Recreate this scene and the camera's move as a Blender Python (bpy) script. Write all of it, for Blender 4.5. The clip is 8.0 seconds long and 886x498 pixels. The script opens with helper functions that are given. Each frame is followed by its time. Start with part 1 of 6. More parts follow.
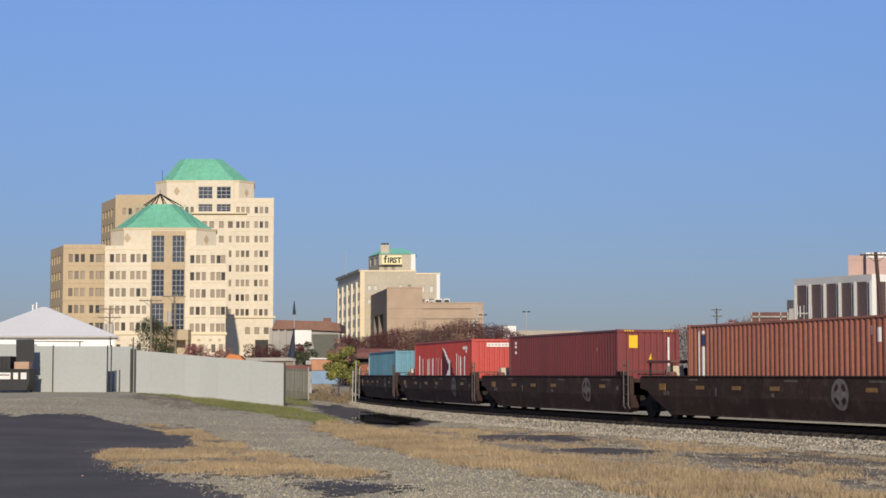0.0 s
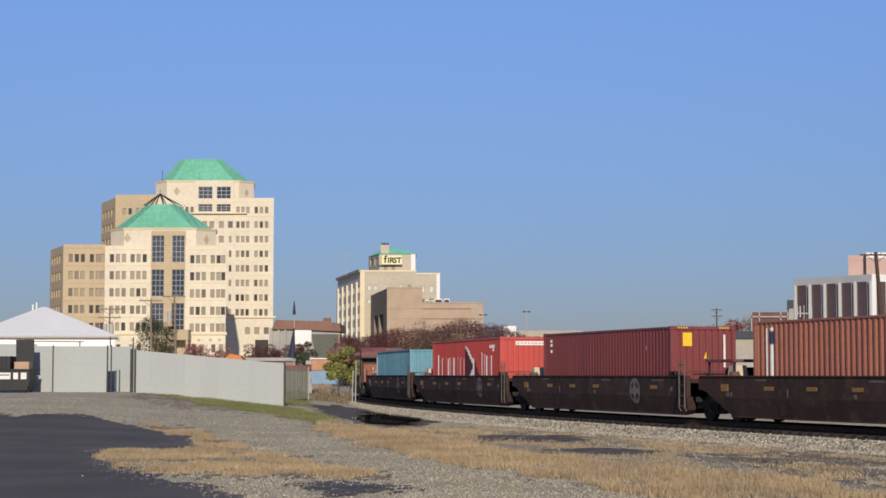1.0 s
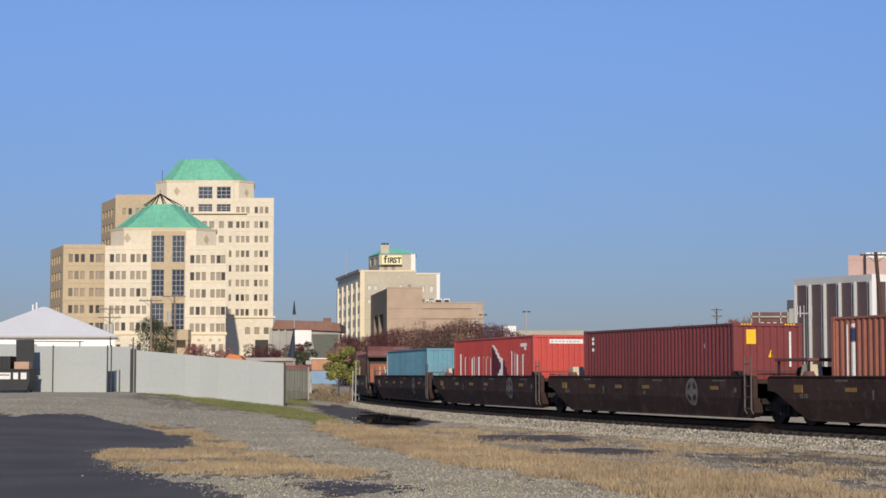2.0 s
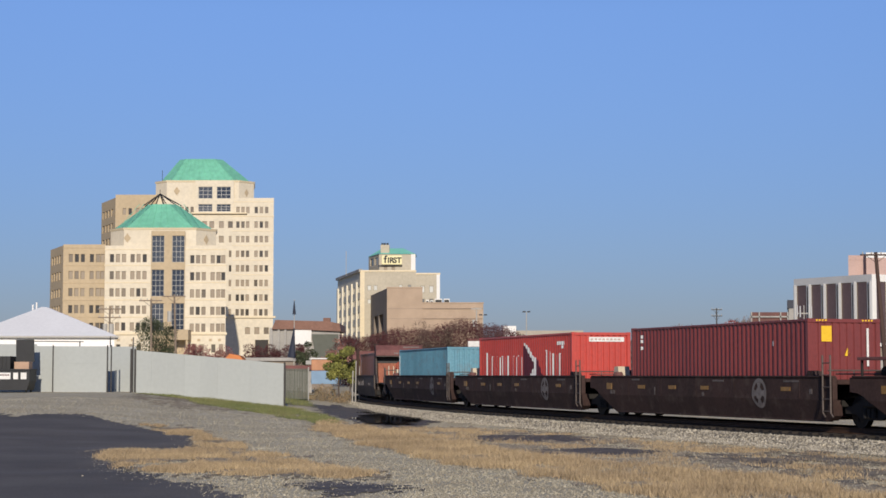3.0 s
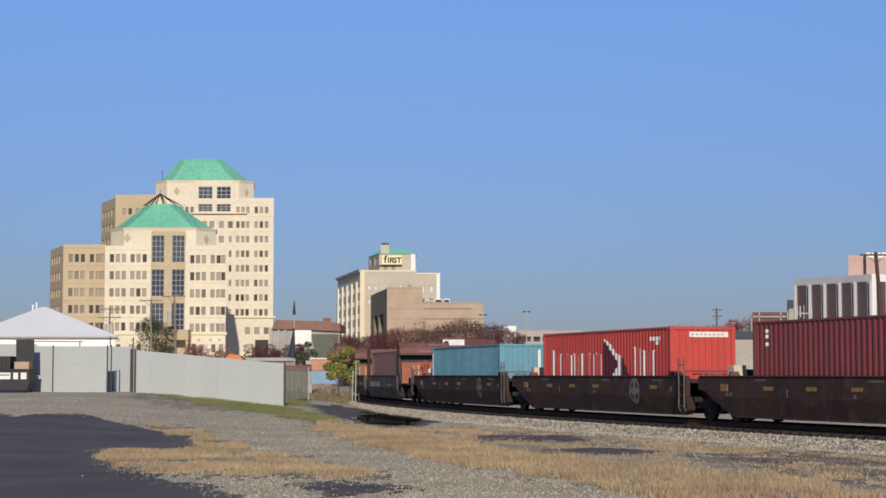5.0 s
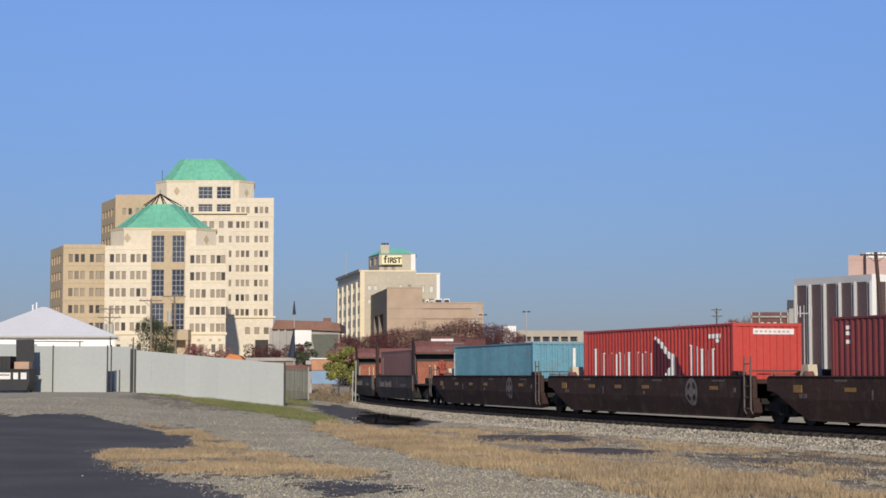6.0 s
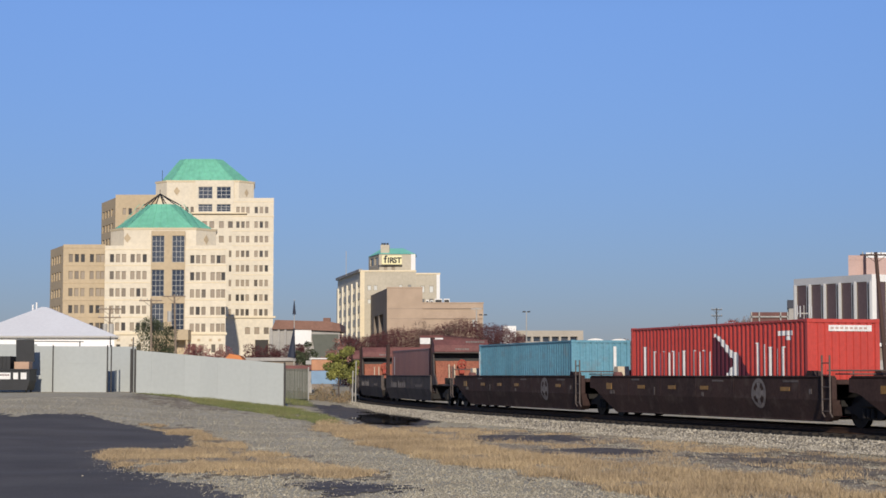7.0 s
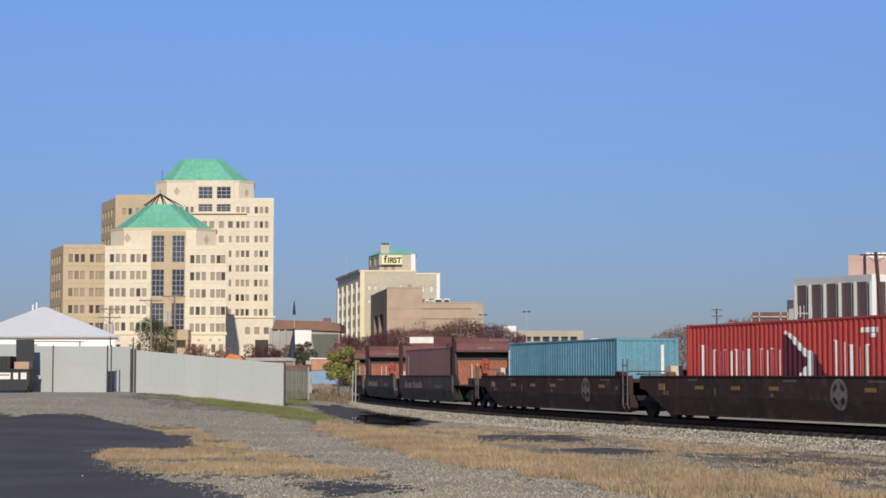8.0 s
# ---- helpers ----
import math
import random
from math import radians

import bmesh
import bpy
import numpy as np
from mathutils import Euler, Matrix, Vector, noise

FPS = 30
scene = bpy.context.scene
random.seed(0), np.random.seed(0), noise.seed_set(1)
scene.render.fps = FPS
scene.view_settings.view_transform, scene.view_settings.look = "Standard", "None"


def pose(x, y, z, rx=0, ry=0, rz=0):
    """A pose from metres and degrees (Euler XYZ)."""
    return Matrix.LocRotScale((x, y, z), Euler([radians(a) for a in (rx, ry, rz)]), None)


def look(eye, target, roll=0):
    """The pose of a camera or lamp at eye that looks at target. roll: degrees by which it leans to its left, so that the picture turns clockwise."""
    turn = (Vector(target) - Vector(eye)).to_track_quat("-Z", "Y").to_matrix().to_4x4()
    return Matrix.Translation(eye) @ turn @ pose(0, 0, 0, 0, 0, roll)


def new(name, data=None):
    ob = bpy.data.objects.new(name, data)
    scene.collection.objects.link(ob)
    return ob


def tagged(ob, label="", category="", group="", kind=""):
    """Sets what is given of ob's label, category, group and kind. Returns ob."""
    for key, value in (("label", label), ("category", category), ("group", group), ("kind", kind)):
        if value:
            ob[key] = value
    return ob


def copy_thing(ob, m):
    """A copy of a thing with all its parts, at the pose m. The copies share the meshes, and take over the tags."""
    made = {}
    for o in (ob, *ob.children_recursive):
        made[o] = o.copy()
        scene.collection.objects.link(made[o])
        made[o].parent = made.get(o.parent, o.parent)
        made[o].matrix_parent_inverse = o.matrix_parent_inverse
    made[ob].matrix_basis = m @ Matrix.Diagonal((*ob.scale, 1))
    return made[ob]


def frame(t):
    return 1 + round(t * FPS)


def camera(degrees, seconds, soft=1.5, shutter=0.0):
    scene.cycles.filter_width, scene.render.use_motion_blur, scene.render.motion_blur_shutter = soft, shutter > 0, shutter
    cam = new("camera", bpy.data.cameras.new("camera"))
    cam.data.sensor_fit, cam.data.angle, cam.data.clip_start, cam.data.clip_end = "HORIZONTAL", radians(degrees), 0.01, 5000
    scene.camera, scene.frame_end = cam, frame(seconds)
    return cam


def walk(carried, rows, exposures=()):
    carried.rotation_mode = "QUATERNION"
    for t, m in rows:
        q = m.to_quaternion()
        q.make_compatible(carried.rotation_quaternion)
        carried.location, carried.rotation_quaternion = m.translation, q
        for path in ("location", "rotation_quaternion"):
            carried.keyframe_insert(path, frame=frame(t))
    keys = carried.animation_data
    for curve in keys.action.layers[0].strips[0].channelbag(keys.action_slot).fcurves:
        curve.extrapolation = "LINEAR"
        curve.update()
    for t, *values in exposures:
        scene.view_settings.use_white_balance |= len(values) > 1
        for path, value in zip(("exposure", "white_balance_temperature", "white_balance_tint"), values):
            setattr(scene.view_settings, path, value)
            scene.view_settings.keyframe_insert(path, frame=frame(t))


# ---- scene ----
# ---- camera: a tripod beside the track ----
EYE = (0.0, 0.0, 2.0)
TILT = 4.01
cam = camera(27.76, 8.0, soft=1.6)
walk(cam, [(0.0, pose(*EYE, 90 + TILT, 0, 0)), (8.0, pose(*EYE, 90 + TILT, 0, 0))], 
     [(0.0, 0.0, 6800, 10), (1.5, 0.0, 6550, 10), (3.5, 0.0, 6500, 10), (8.0, 0.0, 6430, 10)])

# ---- daylight ----
SUN_ELEV, SUN_SIDE = 19.0, -3.6
world = bpy.data.worlds.new("sky")
world.use_nodes = True
scene.world = world
wn = world.node_tree.nodes
sky = wn.new("ShaderNodeTexSky")
sky.sky_type, sky.sun_disc = "NISHITA", False
sky.sun_elevation, sky.sun_rotation = radians(SUN_ELEV), radians(180 + SUN_SIDE)
sky.altitude, sky.air_density, sky.dust_density, sky.ozone_density = 1500, 1.0, 0.4, 4.0
wn["Background"].inputs["Strength"].default_value = 0.098
tint = wn.new("ShaderNodeMix")
tint.data_type, tint.blend_type = "RGBA", "MULTIPLY"
tint.inputs["Factor"].default_value = 1.0
# morning haze: the air thickens and greys towards the horizon, all the way round
wtc, wsep, whaze = wn.new("ShaderNodeTexCoord"), wn.new("ShaderNodeSeparateXYZ"), wn.new("ShaderNodeValToRGB")
world.node_tree.links.new(wtc.outputs["Generated"], wsep.inputs[0])
world.node_tree.links.new(wsep.outputs["Z"], whaze.inputs[0])
whaze.color_ramp.elements[0].color, whaze.color_ramp.elements[1].color = (0.36, 0.335, 0.435, 1), (0.94, 0.92, 1.10, 1)
whaze.color_ramp.elements[0].position, whaze.color_ramp.elements[1].position = 0.0, 0.20
world.node_tree.links.new(whaze.outputs[0], tint.inputs["B"])
world.node_tree.links.new(sky.outputs[0], tint.inputs["A"])
world.node_tree.links.new(tint.outputs["Result"], wn["Background"].inputs["Color"])
sun = new("sun", bpy.data.lights.new("sun", "SUN"))
sun.data.energy, sun.data.angle, sun.data.color = 3.9, radians(0.55), (1.0, 0.905, 0.77)
sun.matrix_world = look((-math.sin(radians(SUN_SIDE)) * 50, -math.cos(radians(SUN_SIDE)) * 50, 50 * math.tan(radians(SUN_ELEV))), (0, 0, 0))


# ---- materials ----
def mat(name, color, rough=0.8, metal=0.0, var=0.25, scale=1.5, fine=30.0, bump=0.15, second=None, streak=0.0,
        spec=0.4, rand=0.0, island=0.0, grime=None):
    """A worn surface: base colour with broad stains, fine grain and relief."""
    m = bpy.data.materials.new(name)
    m.use_nodes = True
    nt = m.node_tree
    n, li = nt.nodes, nt.links
    b = n["Principled BSDF"]
    b.inputs["Roughness"].default_value, b.inputs["Metallic"].default_value = rough, metal
    b.inputs["Specular IOR Level"].default_value = spec
    tc = n.new("ShaderNodeTexCoord")
    big, small = n.new("ShaderNodeTexNoise"), n.new("ShaderNodeTexNoise")
    big.inputs["Scale"].default_value, big.inputs["Detail"].default_value = scale, 6
    small.inputs["Scale"].default_value, small.inputs["Detail"].default_value = fine, 4
    src = tc.outputs["Object"]
    if streak:
        mp = n.new("ShaderNodeMapping")
        mp.inputs["Scale"].default_value = (1, 1, streak)
        li.new(src, mp.inputs[0])
        li.new(mp.outputs[0], big.inputs["Vector"])
    else:
        li.new(src, big.inputs["Vector"])
    li.new(src, small.inputs["Vector"])
    ramp = n.new("ShaderNodeValToRGB")
    c2 = second or tuple(c * (1 - var) for c in color)
    ramp.color_ramp.elements[0].position, ramp.color_ramp.elements[1].position = 0.35, 0.65
    ramp.color_ramp.elements[0].color, ramp.color_ramp.elements[1].color = (*c2, 1), (*color, 1)
    li.new(big.outputs["Fac"], ramp.inputs[0])
    mix = n.new("ShaderNodeMix")
    mix.data_type, mix.blend_type = "RGBA", "MULTIPLY"
    mix.inputs["Factor"].default_value = 1.0
    gr = n.new("ShaderNodeMapRange")
    gr.inputs["From Min"].default_value, gr.inputs["From Max"].default_value = 0.3, 0.7
    gr.inputs["To Min"].default_value, gr.inputs["To Max"].default_value = 1 - var, 1 + var * 0.6
    li.new(small.outputs["Fac"], gr.inputs["Value"])
    li.new(ramp.outputs[0], mix.inputs["A"])
    li.new(gr.outputs[0], mix.inputs["B"])
    out = mix.outputs["Result"]
    for amount, node, sock in ((rand, "ShaderNodeObjectInfo", "Random"), (island, "ShaderNodeNewGeometry", "Random Per Island")):
        if amount:
            oi = n.new(node)
            r2 = n.new("ShaderNodeMapRange")
            r2.inputs["To Min"].default_value, r2.inputs["To Max"].default_value = 1 - amount, 1 + amount
            li.new(oi.outputs[sock], r2.inputs["Value"])
            m2 = n.new("ShaderNodeMix")
            m2.data_type, m2.blend_type = "RGBA", "MULTIPLY"
            m2.inputs["Factor"].default_value = 1.0
            li.new(out, m2.inputs["A"])
            li.new(r2.outputs[0], m2.inputs["B"])
            out = m2.outputs["Result"]
    if grime:
        third = n.new("ShaderNodeTexNoise")
        third.inputs["Scale"].default_value, third.inputs["Detail"].default_value = scale * 2.7, 8
        li.new(src, third.inputs["Vector"])
        rr = n.new("ShaderNodeValToRGB")
        rr.color_ramp.elements[0].position, rr.color_ramp.elements[1].position = 0.54, 0.72
        li.new(third.outputs["Fac"], rr.inputs[0])
        m3 = n.new("ShaderNodeMix")
        m3.data_type = "RGBA"
        li.new(rr.outputs[0], m3.inputs["Factor"])
        li.new(out, m3.inputs["A"])
        m3.inputs["B"].default_value = (*grime, 1)
        out = m3.outputs["Result"]
    li.new(out, b.inputs["Base Color"])
    if bump:
        bp = n.new("ShaderNodeBump")
        bp.inputs["Strength"].default_value, bp.inputs["Distance"].default_value = bump, 0.03
        li.new(small.outputs["Fac"], bp.inputs["Height"])
        li.new(bp.outputs[0], b.inputs["Normal"])
    return m


def pane_mat(name, dark, blind, share):
    """Window glass: smooth and dark, or with a drawn blind behind it, pane by pane."""
    m = bpy.data.materials.new(name)
    m.use_nodes = True
    n, li = m.node_tree.nodes, m.node_tree.links
    b = n["Principled BSDF"]
    b.inputs["Roughness"].default_value = 0.12
    oi = n.new("ShaderNodeObjectInfo")
    ramp = n.new("ShaderNodeValToRGB")
    e = ramp.color_ramp.elements
    e[0].position, e[1].position = max(0.0, share - 0.1), min(1.0, share + 0.25)
    e[0].color, e[1].color = (*dark, 1), (*blind, 1)
    li.new(oi.outputs["Random"], ramp.inputs[0])
    li.new(ramp.outputs[0], b.inputs["Base Color"])
    return m


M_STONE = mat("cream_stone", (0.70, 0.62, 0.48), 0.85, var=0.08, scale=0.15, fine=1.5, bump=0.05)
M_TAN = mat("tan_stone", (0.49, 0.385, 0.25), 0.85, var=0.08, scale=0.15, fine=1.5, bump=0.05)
M_LEDGE = mat("pale_ledge_stone", (0.74, 0.63, 0.44), 0.8, var=0.06, scale=0.3, fine=2, bump=0.05)
M_COPPER = mat("green_roof_metal", (0.20, 0.56, 0.38), 0.55, var=0.12, scale=0.1, fine=0.8, bump=0.05)
M_MUNTIN = mat("window_frame_paint", (0.42, 0.40, 0.36), 0.5, var=0.1, bump=0)
M_WFRAME = mat("bronze_frame", (0.22, 0.17, 0.11), 0.5, var=0.1, bump=0)
M_PANE = pane_mat("office_pane", (0.06, 0.055, 0.05), (0.34, 0.28, 0.21), 0.3)
M_PALEPANE = pane_mat("curtained_pane", (0.10, 0.10, 0.10), (0.62, 0.62, 0.58), 0.15)
M_BIGPANE = pane_mat("tall_window_pane", (0.03, 0.04, 0.06), (0.06, 0.07, 0.09), 0.5)
M_DARK = mat("dark_metal", (0.03, 0.028, 0.027), 0.6, var=0.3, bump=0.05)
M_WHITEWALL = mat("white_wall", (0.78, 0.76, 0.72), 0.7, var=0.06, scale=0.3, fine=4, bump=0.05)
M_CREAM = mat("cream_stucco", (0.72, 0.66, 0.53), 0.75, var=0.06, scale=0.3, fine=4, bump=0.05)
M_GREYWALL = mat("grey_concrete", (0.38, 0.36, 0.33), 0.85, var=0.15, scale=0.4, fine=6, bump=0.08)
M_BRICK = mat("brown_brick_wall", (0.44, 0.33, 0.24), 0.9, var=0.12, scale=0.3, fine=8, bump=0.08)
M_DARKBRICK = mat("dark_brick_wall", (0.16, 0.075, 0.065), 0.85, var=0.15, scale=0.4, fine=6, bump=0.05)
M_PINK = mat("pink_panel", (0.50, 0.345, 0.295), 0.8, var=0.08, scale=0.3, fine=4, bump=0.04)
# white piers turned grey: the long face's shade is put into this colour
M_PIERPAINT = mat("shade_grey_pier_paint", (0.49, 0.49, 0.49), 0.7, var=0.08, scale=0.3, fine=4, bump=0.04)
M_BRONZE = mat("bronze_glass", (0.115, 0.078, 0.082), 0.3, var=0.15, scale=0.2, fine=2, bump=0)
M_SIGN = mat("cream_sign_face", (0.80, 0.72, 0.40), 0.5, var=0.04, bump=0)
M_BLACK = mat("black_paint", (0.012, 0.012, 0.012), 0.5, var=0.1, bump=0)
M_GROUND = mat("gravel_soil", (0.53, 0.465, 0.325), 0.95, var=0.28, scale=0.35, fine=9, bump=0.25, second=(0.45, 0.385, 0.262), grime=(0.52, 0.47, 0.355))
M_ASPHALT = mat("worn_asphalt", (0.135, 0.118, 0.104), 0.9, var=0.25, scale=0.4, fine=25, bump=0.15, second=(0.092, 0.080, 0.071))
M_MUD = mat("wet_mud", (0.17, 0.135, 0.10), 0.75, var=0.4, scale=1.2, fine=12, bump=0.2, second=(0.075, 0.062, 0.05))
M_DRYSOIL = mat("dry_thatch", (0.38, 0.30, 0.195), 0.95, var=0.32, scale=0.9, fine=12, bump=0.3, second=(0.28, 0.225, 0.155), grime=(0.37, 0.325, 0.25))
M_DARKSOIL = mat("dark_bare_soil", (0.26, 0.21, 0.15), 0.95, var=0.35, scale=1.1, fine=12, bump=0.3, second=(0.17, 0.14, 0.105))
M_GREENSOIL = mat("thin_turf", (0.20, 0.20, 0.085), 0.95, var=0.35, scale=0.8, fine=14, bump=0.8, second=(0.25, 0.21, 0.11))
M_STRAW = mat("dry_grass_blade", (0.46, 0.345, 0.205), 0.85, var=0.2, scale=0.35, fine=4, bump=0, second=(0.32, 0.24, 0.15), island=0.3, spec=0.15)
M_GREEN = mat("green_grass_blade", (0.15, 0.175, 0.06), 0.8, var=0.2, scale=0.5, fine=4, bump=0, second=(0.22, 0.21, 0.085), island=0.3)
M_BALLAST = mat("ballast_bed", (0.34, 0.295, 0.215), 0.95, var=0.35, scale=2, fine=14, bump=1.0, second=(0.20, 0.175, 0.14))
M_STONES = mat("ballast_stone", (0.43, 0.385, 0.305), 0.9, var=0.25, scale=1, fine=20, bump=0.2, second=(0.30, 0.27, 0.22), island=0.5)
M_FOULED = mat("oil_fouled_ballast", (0.035, 0.030, 0.026), 0.9, var=0.35, scale=2, fine=14, bump=0.8, second=(0.02, 0.018, 0.016))
M_PEBBLE = mat("pale_gravel", (0.40, 0.36, 0.27), 0.9, var=0.2, scale=0.7, fine=20, bump=0, second=(0.32, 0.28, 0.212), island=0.35)
M_RAIL = mat("rusty_rail", (0.10, 0.055, 0.035), 0.7, 0.3, var=0.3, scale=3, fine=30, bump=0.1)
M_TIE = mat("creosoted_timber", (0.030, 0.024, 0.020), 0.9, var=0.3, scale=3, fine=40, bump=0.3, rand=0.3)
M_WATER = mat("puddle_water", (0.03, 0.028, 0.022), 0.04, var=0.2, scale=1, fine=4, bump=0, spec=0.6)


def box_paint(name, color, dark):
    return mat(name, color, 0.46, var=0.12, scale=0.7, fine=9, bump=0.06, second=dark, streak=0.25, spec=0.7)


M_GREYTAN = mat("grey_tan_stone", (0.50, 0.445, 0.345), 0.85, var=0.08, scale=0.15, fine=1.5, bump=0.05)
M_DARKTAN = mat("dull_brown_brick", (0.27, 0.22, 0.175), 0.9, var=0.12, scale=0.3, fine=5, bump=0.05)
M_TEAL = mat("pale_teal_roof", (0.24, 0.64, 0.50), 0.5, var=0.1, scale=0.2, fine=2, bump=0.03)
M_NAVYWALL = mat("dark_blue_cladding", (0.03, 0.035, 0.055), 0.6, var=0.2, bump=0.03)
M_TENT = mat("white_metal_cladding", (0.84, 0.83, 0.82), 0.6, var=0.05, scale=0.3, fine=5, bump=0.04)
M_FENCE = mat("pale_grey_sheet", (0.375, 0.395, 0.38), 0.6, var=0.045, scale=0.5, fine=5, bump=0.02, rand=0.02, streak=0.3)
M_POST = mat("dark_steel_post", (0.07, 0.065, 0.06), 0.6, var=0.2, bump=0.03)
M_SLAT = mat("grey_green_slat", (0.115, 0.12, 0.095), 0.7, var=0.15, bump=0.03, rand=0.2)
M_BIN = mat("black_dumpster_paint", (0.016, 0.017, 0.02), 0.55, var=0.3, scale=2, bump=0.06)
M_CARD = mat("cardboard", (0.50, 0.33, 0.23), 0.9, var=0.12, bump=0.03)
M_POLE = mat("weathered_pole_timber", (0.27, 0.21, 0.155), 0.9, var=0.25, scale=1, fine=14, bump=0.2, streak=0.2)
M_DARKPOLE = mat("tarred_pole_timber", (0.085, 0.05, 0.04), 0.85, var=0.25, scale=1, fine=14, bump=0.2, streak=0.2)
M_BEIGE = mat("beige_concrete", (0.40, 0.355, 0.29), 0.9, var=0.1, scale=0.3, fine=4, bump=0.05)
M_ROOFBROWN = mat("brown_roof_tile", (0.24, 0.13, 0.095), 0.85, var=0.15, scale=0.5, fine=6, bump=0.05)
M_ORANGE = mat("orange_cloth", (0.62, 0.22, 0.075), 0.8, var=0.12, bump=0.03)
M_VANBLUE = mat("pale_blue_paint", (0.18, 0.29, 0.42), 0.5, var=0.1, bump=0.02)
M_VANTAN = mat("faded_orange_van_paint", (0.52, 0.25, 0.13), 0.6, var=0.2, scale=2, bump=0.02)
M_BARK = mat("grey_bark", (0.12, 0.09, 0.07), 0.9, var=0.25, scale=2, fine=20, bump=0.2)
M_REDLEAF = mat("dull_red_leaf", (0.120, 0.045, 0.046), 0.9, var=0.2, bump=0, second=(0.092, 0.043, 0.042), island=0.22, spec=0.1)
M_REDLEAF2 = mat("crimson_leaf", (0.30, 0.115, 0.11), 0.85, var=0.3, bump=0, second=(0.21, 0.085, 0.08), island=0.35, spec=0.1)
M_PINKLEAF = mat("pale_pink_brown_leaf", (0.36, 0.19, 0.14), 0.8, var=0.3, bump=0, second=(0.22, 0.10, 0.08), island=0.4)
M_YELLOWLEAF = mat("yellow_green_leaf", (0.30, 0.29, 0.075), 0.8, var=0.3, bump=0, second=(0.17, 0.18, 0.05), island=0.4)
M_CONIFER = mat("dark_conifer_needle", (0.10, 0.115, 0.065), 0.9, var=0.3, bump=0, second=(0.065, 0.075, 0.045), island=0.4, spec=0.1)
M_GREYTWIG = mat("grey_brown_twig", (0.125, 0.085, 0.07), 0.9, var=0.2, bump=0, island=0.2, spec=0.1)
# distance haze is put into this paler leaf colour
M_HAZYLEAF = mat("haze_paled_leaf", (0.26, 0.20, 0.175), 0.95, var=0.2, bump=0, second=(0.20, 0.165, 0.15), island=0.2, spec=0.1)
M_WEEDS = mat("dry_weed", (0.34, 0.24, 0.14), 0.9, var=0.3, bump=0, second=(0.22, 0.17, 0.09), island=0.4)
M_CAR = mat("brown_car_paint", (0.062, 0.036, 0.031), 0.8, var=0.25, scale=0.8, fine=12, bump=0.08, second=(0.043, 0.027, 0.024), streak=0.3, grime=(0.084, 0.059, 0.049), spec=0.2)
M_CARGREY = mat("weathered_grey_car_paint", (0.108, 0.088, 0.077), 0.8, var=0.25, scale=0.8, fine=12, bump=0.08, second=(0.07, 0.058, 0.053), streak=0.3, grime=(0.13, 0.10, 0.085), spec=0.25)
M_BULK = mat("faded_maroon_paint", (0.195, 0.078, 0.070), 0.75, var=0.2, scale=0.8, fine=10, bump=0.08, second=(0.14, 0.06, 0.055))
M_RUSTY = mat("rusty_orange_steel", (0.36, 0.135, 0.080), 0.85, var=0.3, scale=1.2, fine=12, bump=0.1, second=(0.27, 0.095, 0.06))
M_REDOXIDE = mat("red_oxide_paint", (0.42, 0.075, 0.045), 0.7, var=0.25, scale=3, bump=0.05)
M_WHEEL = mat("greasy_wheel_steel", (0.022, 0.019, 0.018), 0.6, 0.2, var=0.3, bump=0.1)
# taken almost black: the shade around the trucks is put into this colour
M_TRUCK = mat("shade_dark_truck_casting", (0.022, 0.019, 0.017), 0.8, var=0.35, bump=0.15)
M_HAND = mat("grey_handrail_paint", (0.13, 0.10, 0.085), 0.6, var=0.3, bump=0.05)
M_MARK = mat("white_paint_marking", (0.78, 0.76, 0.72), 0.6, var=0.12, scale=4, bump=0)
M_EMBLEM = mat("faded_white_emblem_paint", (0.235, 0.205, 0.19), 0.75, var=0.35, scale=5, fine=30, bump=0)
M_STENCIL = mat("rubbed_stencil_paint", (0.17, 0.14, 0.125), 0.7, var=0.4, scale=6, fine=40, bump=0)
M_REFLEX = mat("dusty_yellow_reflector", (0.33, 0.18, 0.05), 0.5, var=0.3, scale=6, bump=0)
M_YELLOW = mat("yellow_placard", (0.85, 0.52, 0.03), 0.5, var=0.08, scale=6, bump=0)
M_MAROON = mat("dark_maroon_marking", (0.10, 0.018, 0.03), 0.6, var=0.15, bump=0)
M_NAVY = mat("navy_marking", (0.03, 0.05, 0.14), 0.6, var=0.15, bump=0)
M_PALEBOX = mat("pale_cream_steel", (0.62, 0.52, 0.38), 0.6, var=0.15, bump=0.05)
M_RED = box_paint("red_container_paint", (0.54, 0.058, 0.040), (0.46, 0.050, 0.035))
M_DKRED = box_paint("dark_red_container_paint", (0.212, 0.038, 0.034), (0.17, 0.032, 0.03))
M_BROWN = box_paint("brown_container_paint", (0.40, 0.145, 0.085), (0.33, 0.115, 0.07))
M_BLUE = mat("sky_blue_container_paint", (0.142, 0.33, 0.42), 0.55, var=0.14, scale=0.7, fine=9, bump=0.06, second=(0.11, 0.26, 0.33), streak=0.25, grime=(0.14, 0.23, 0.27))
M_SMOOTH = box_paint("rust_brown_container_paint", (0.275, 0.098, 0.068), (0.22, 0.078, 0.056))

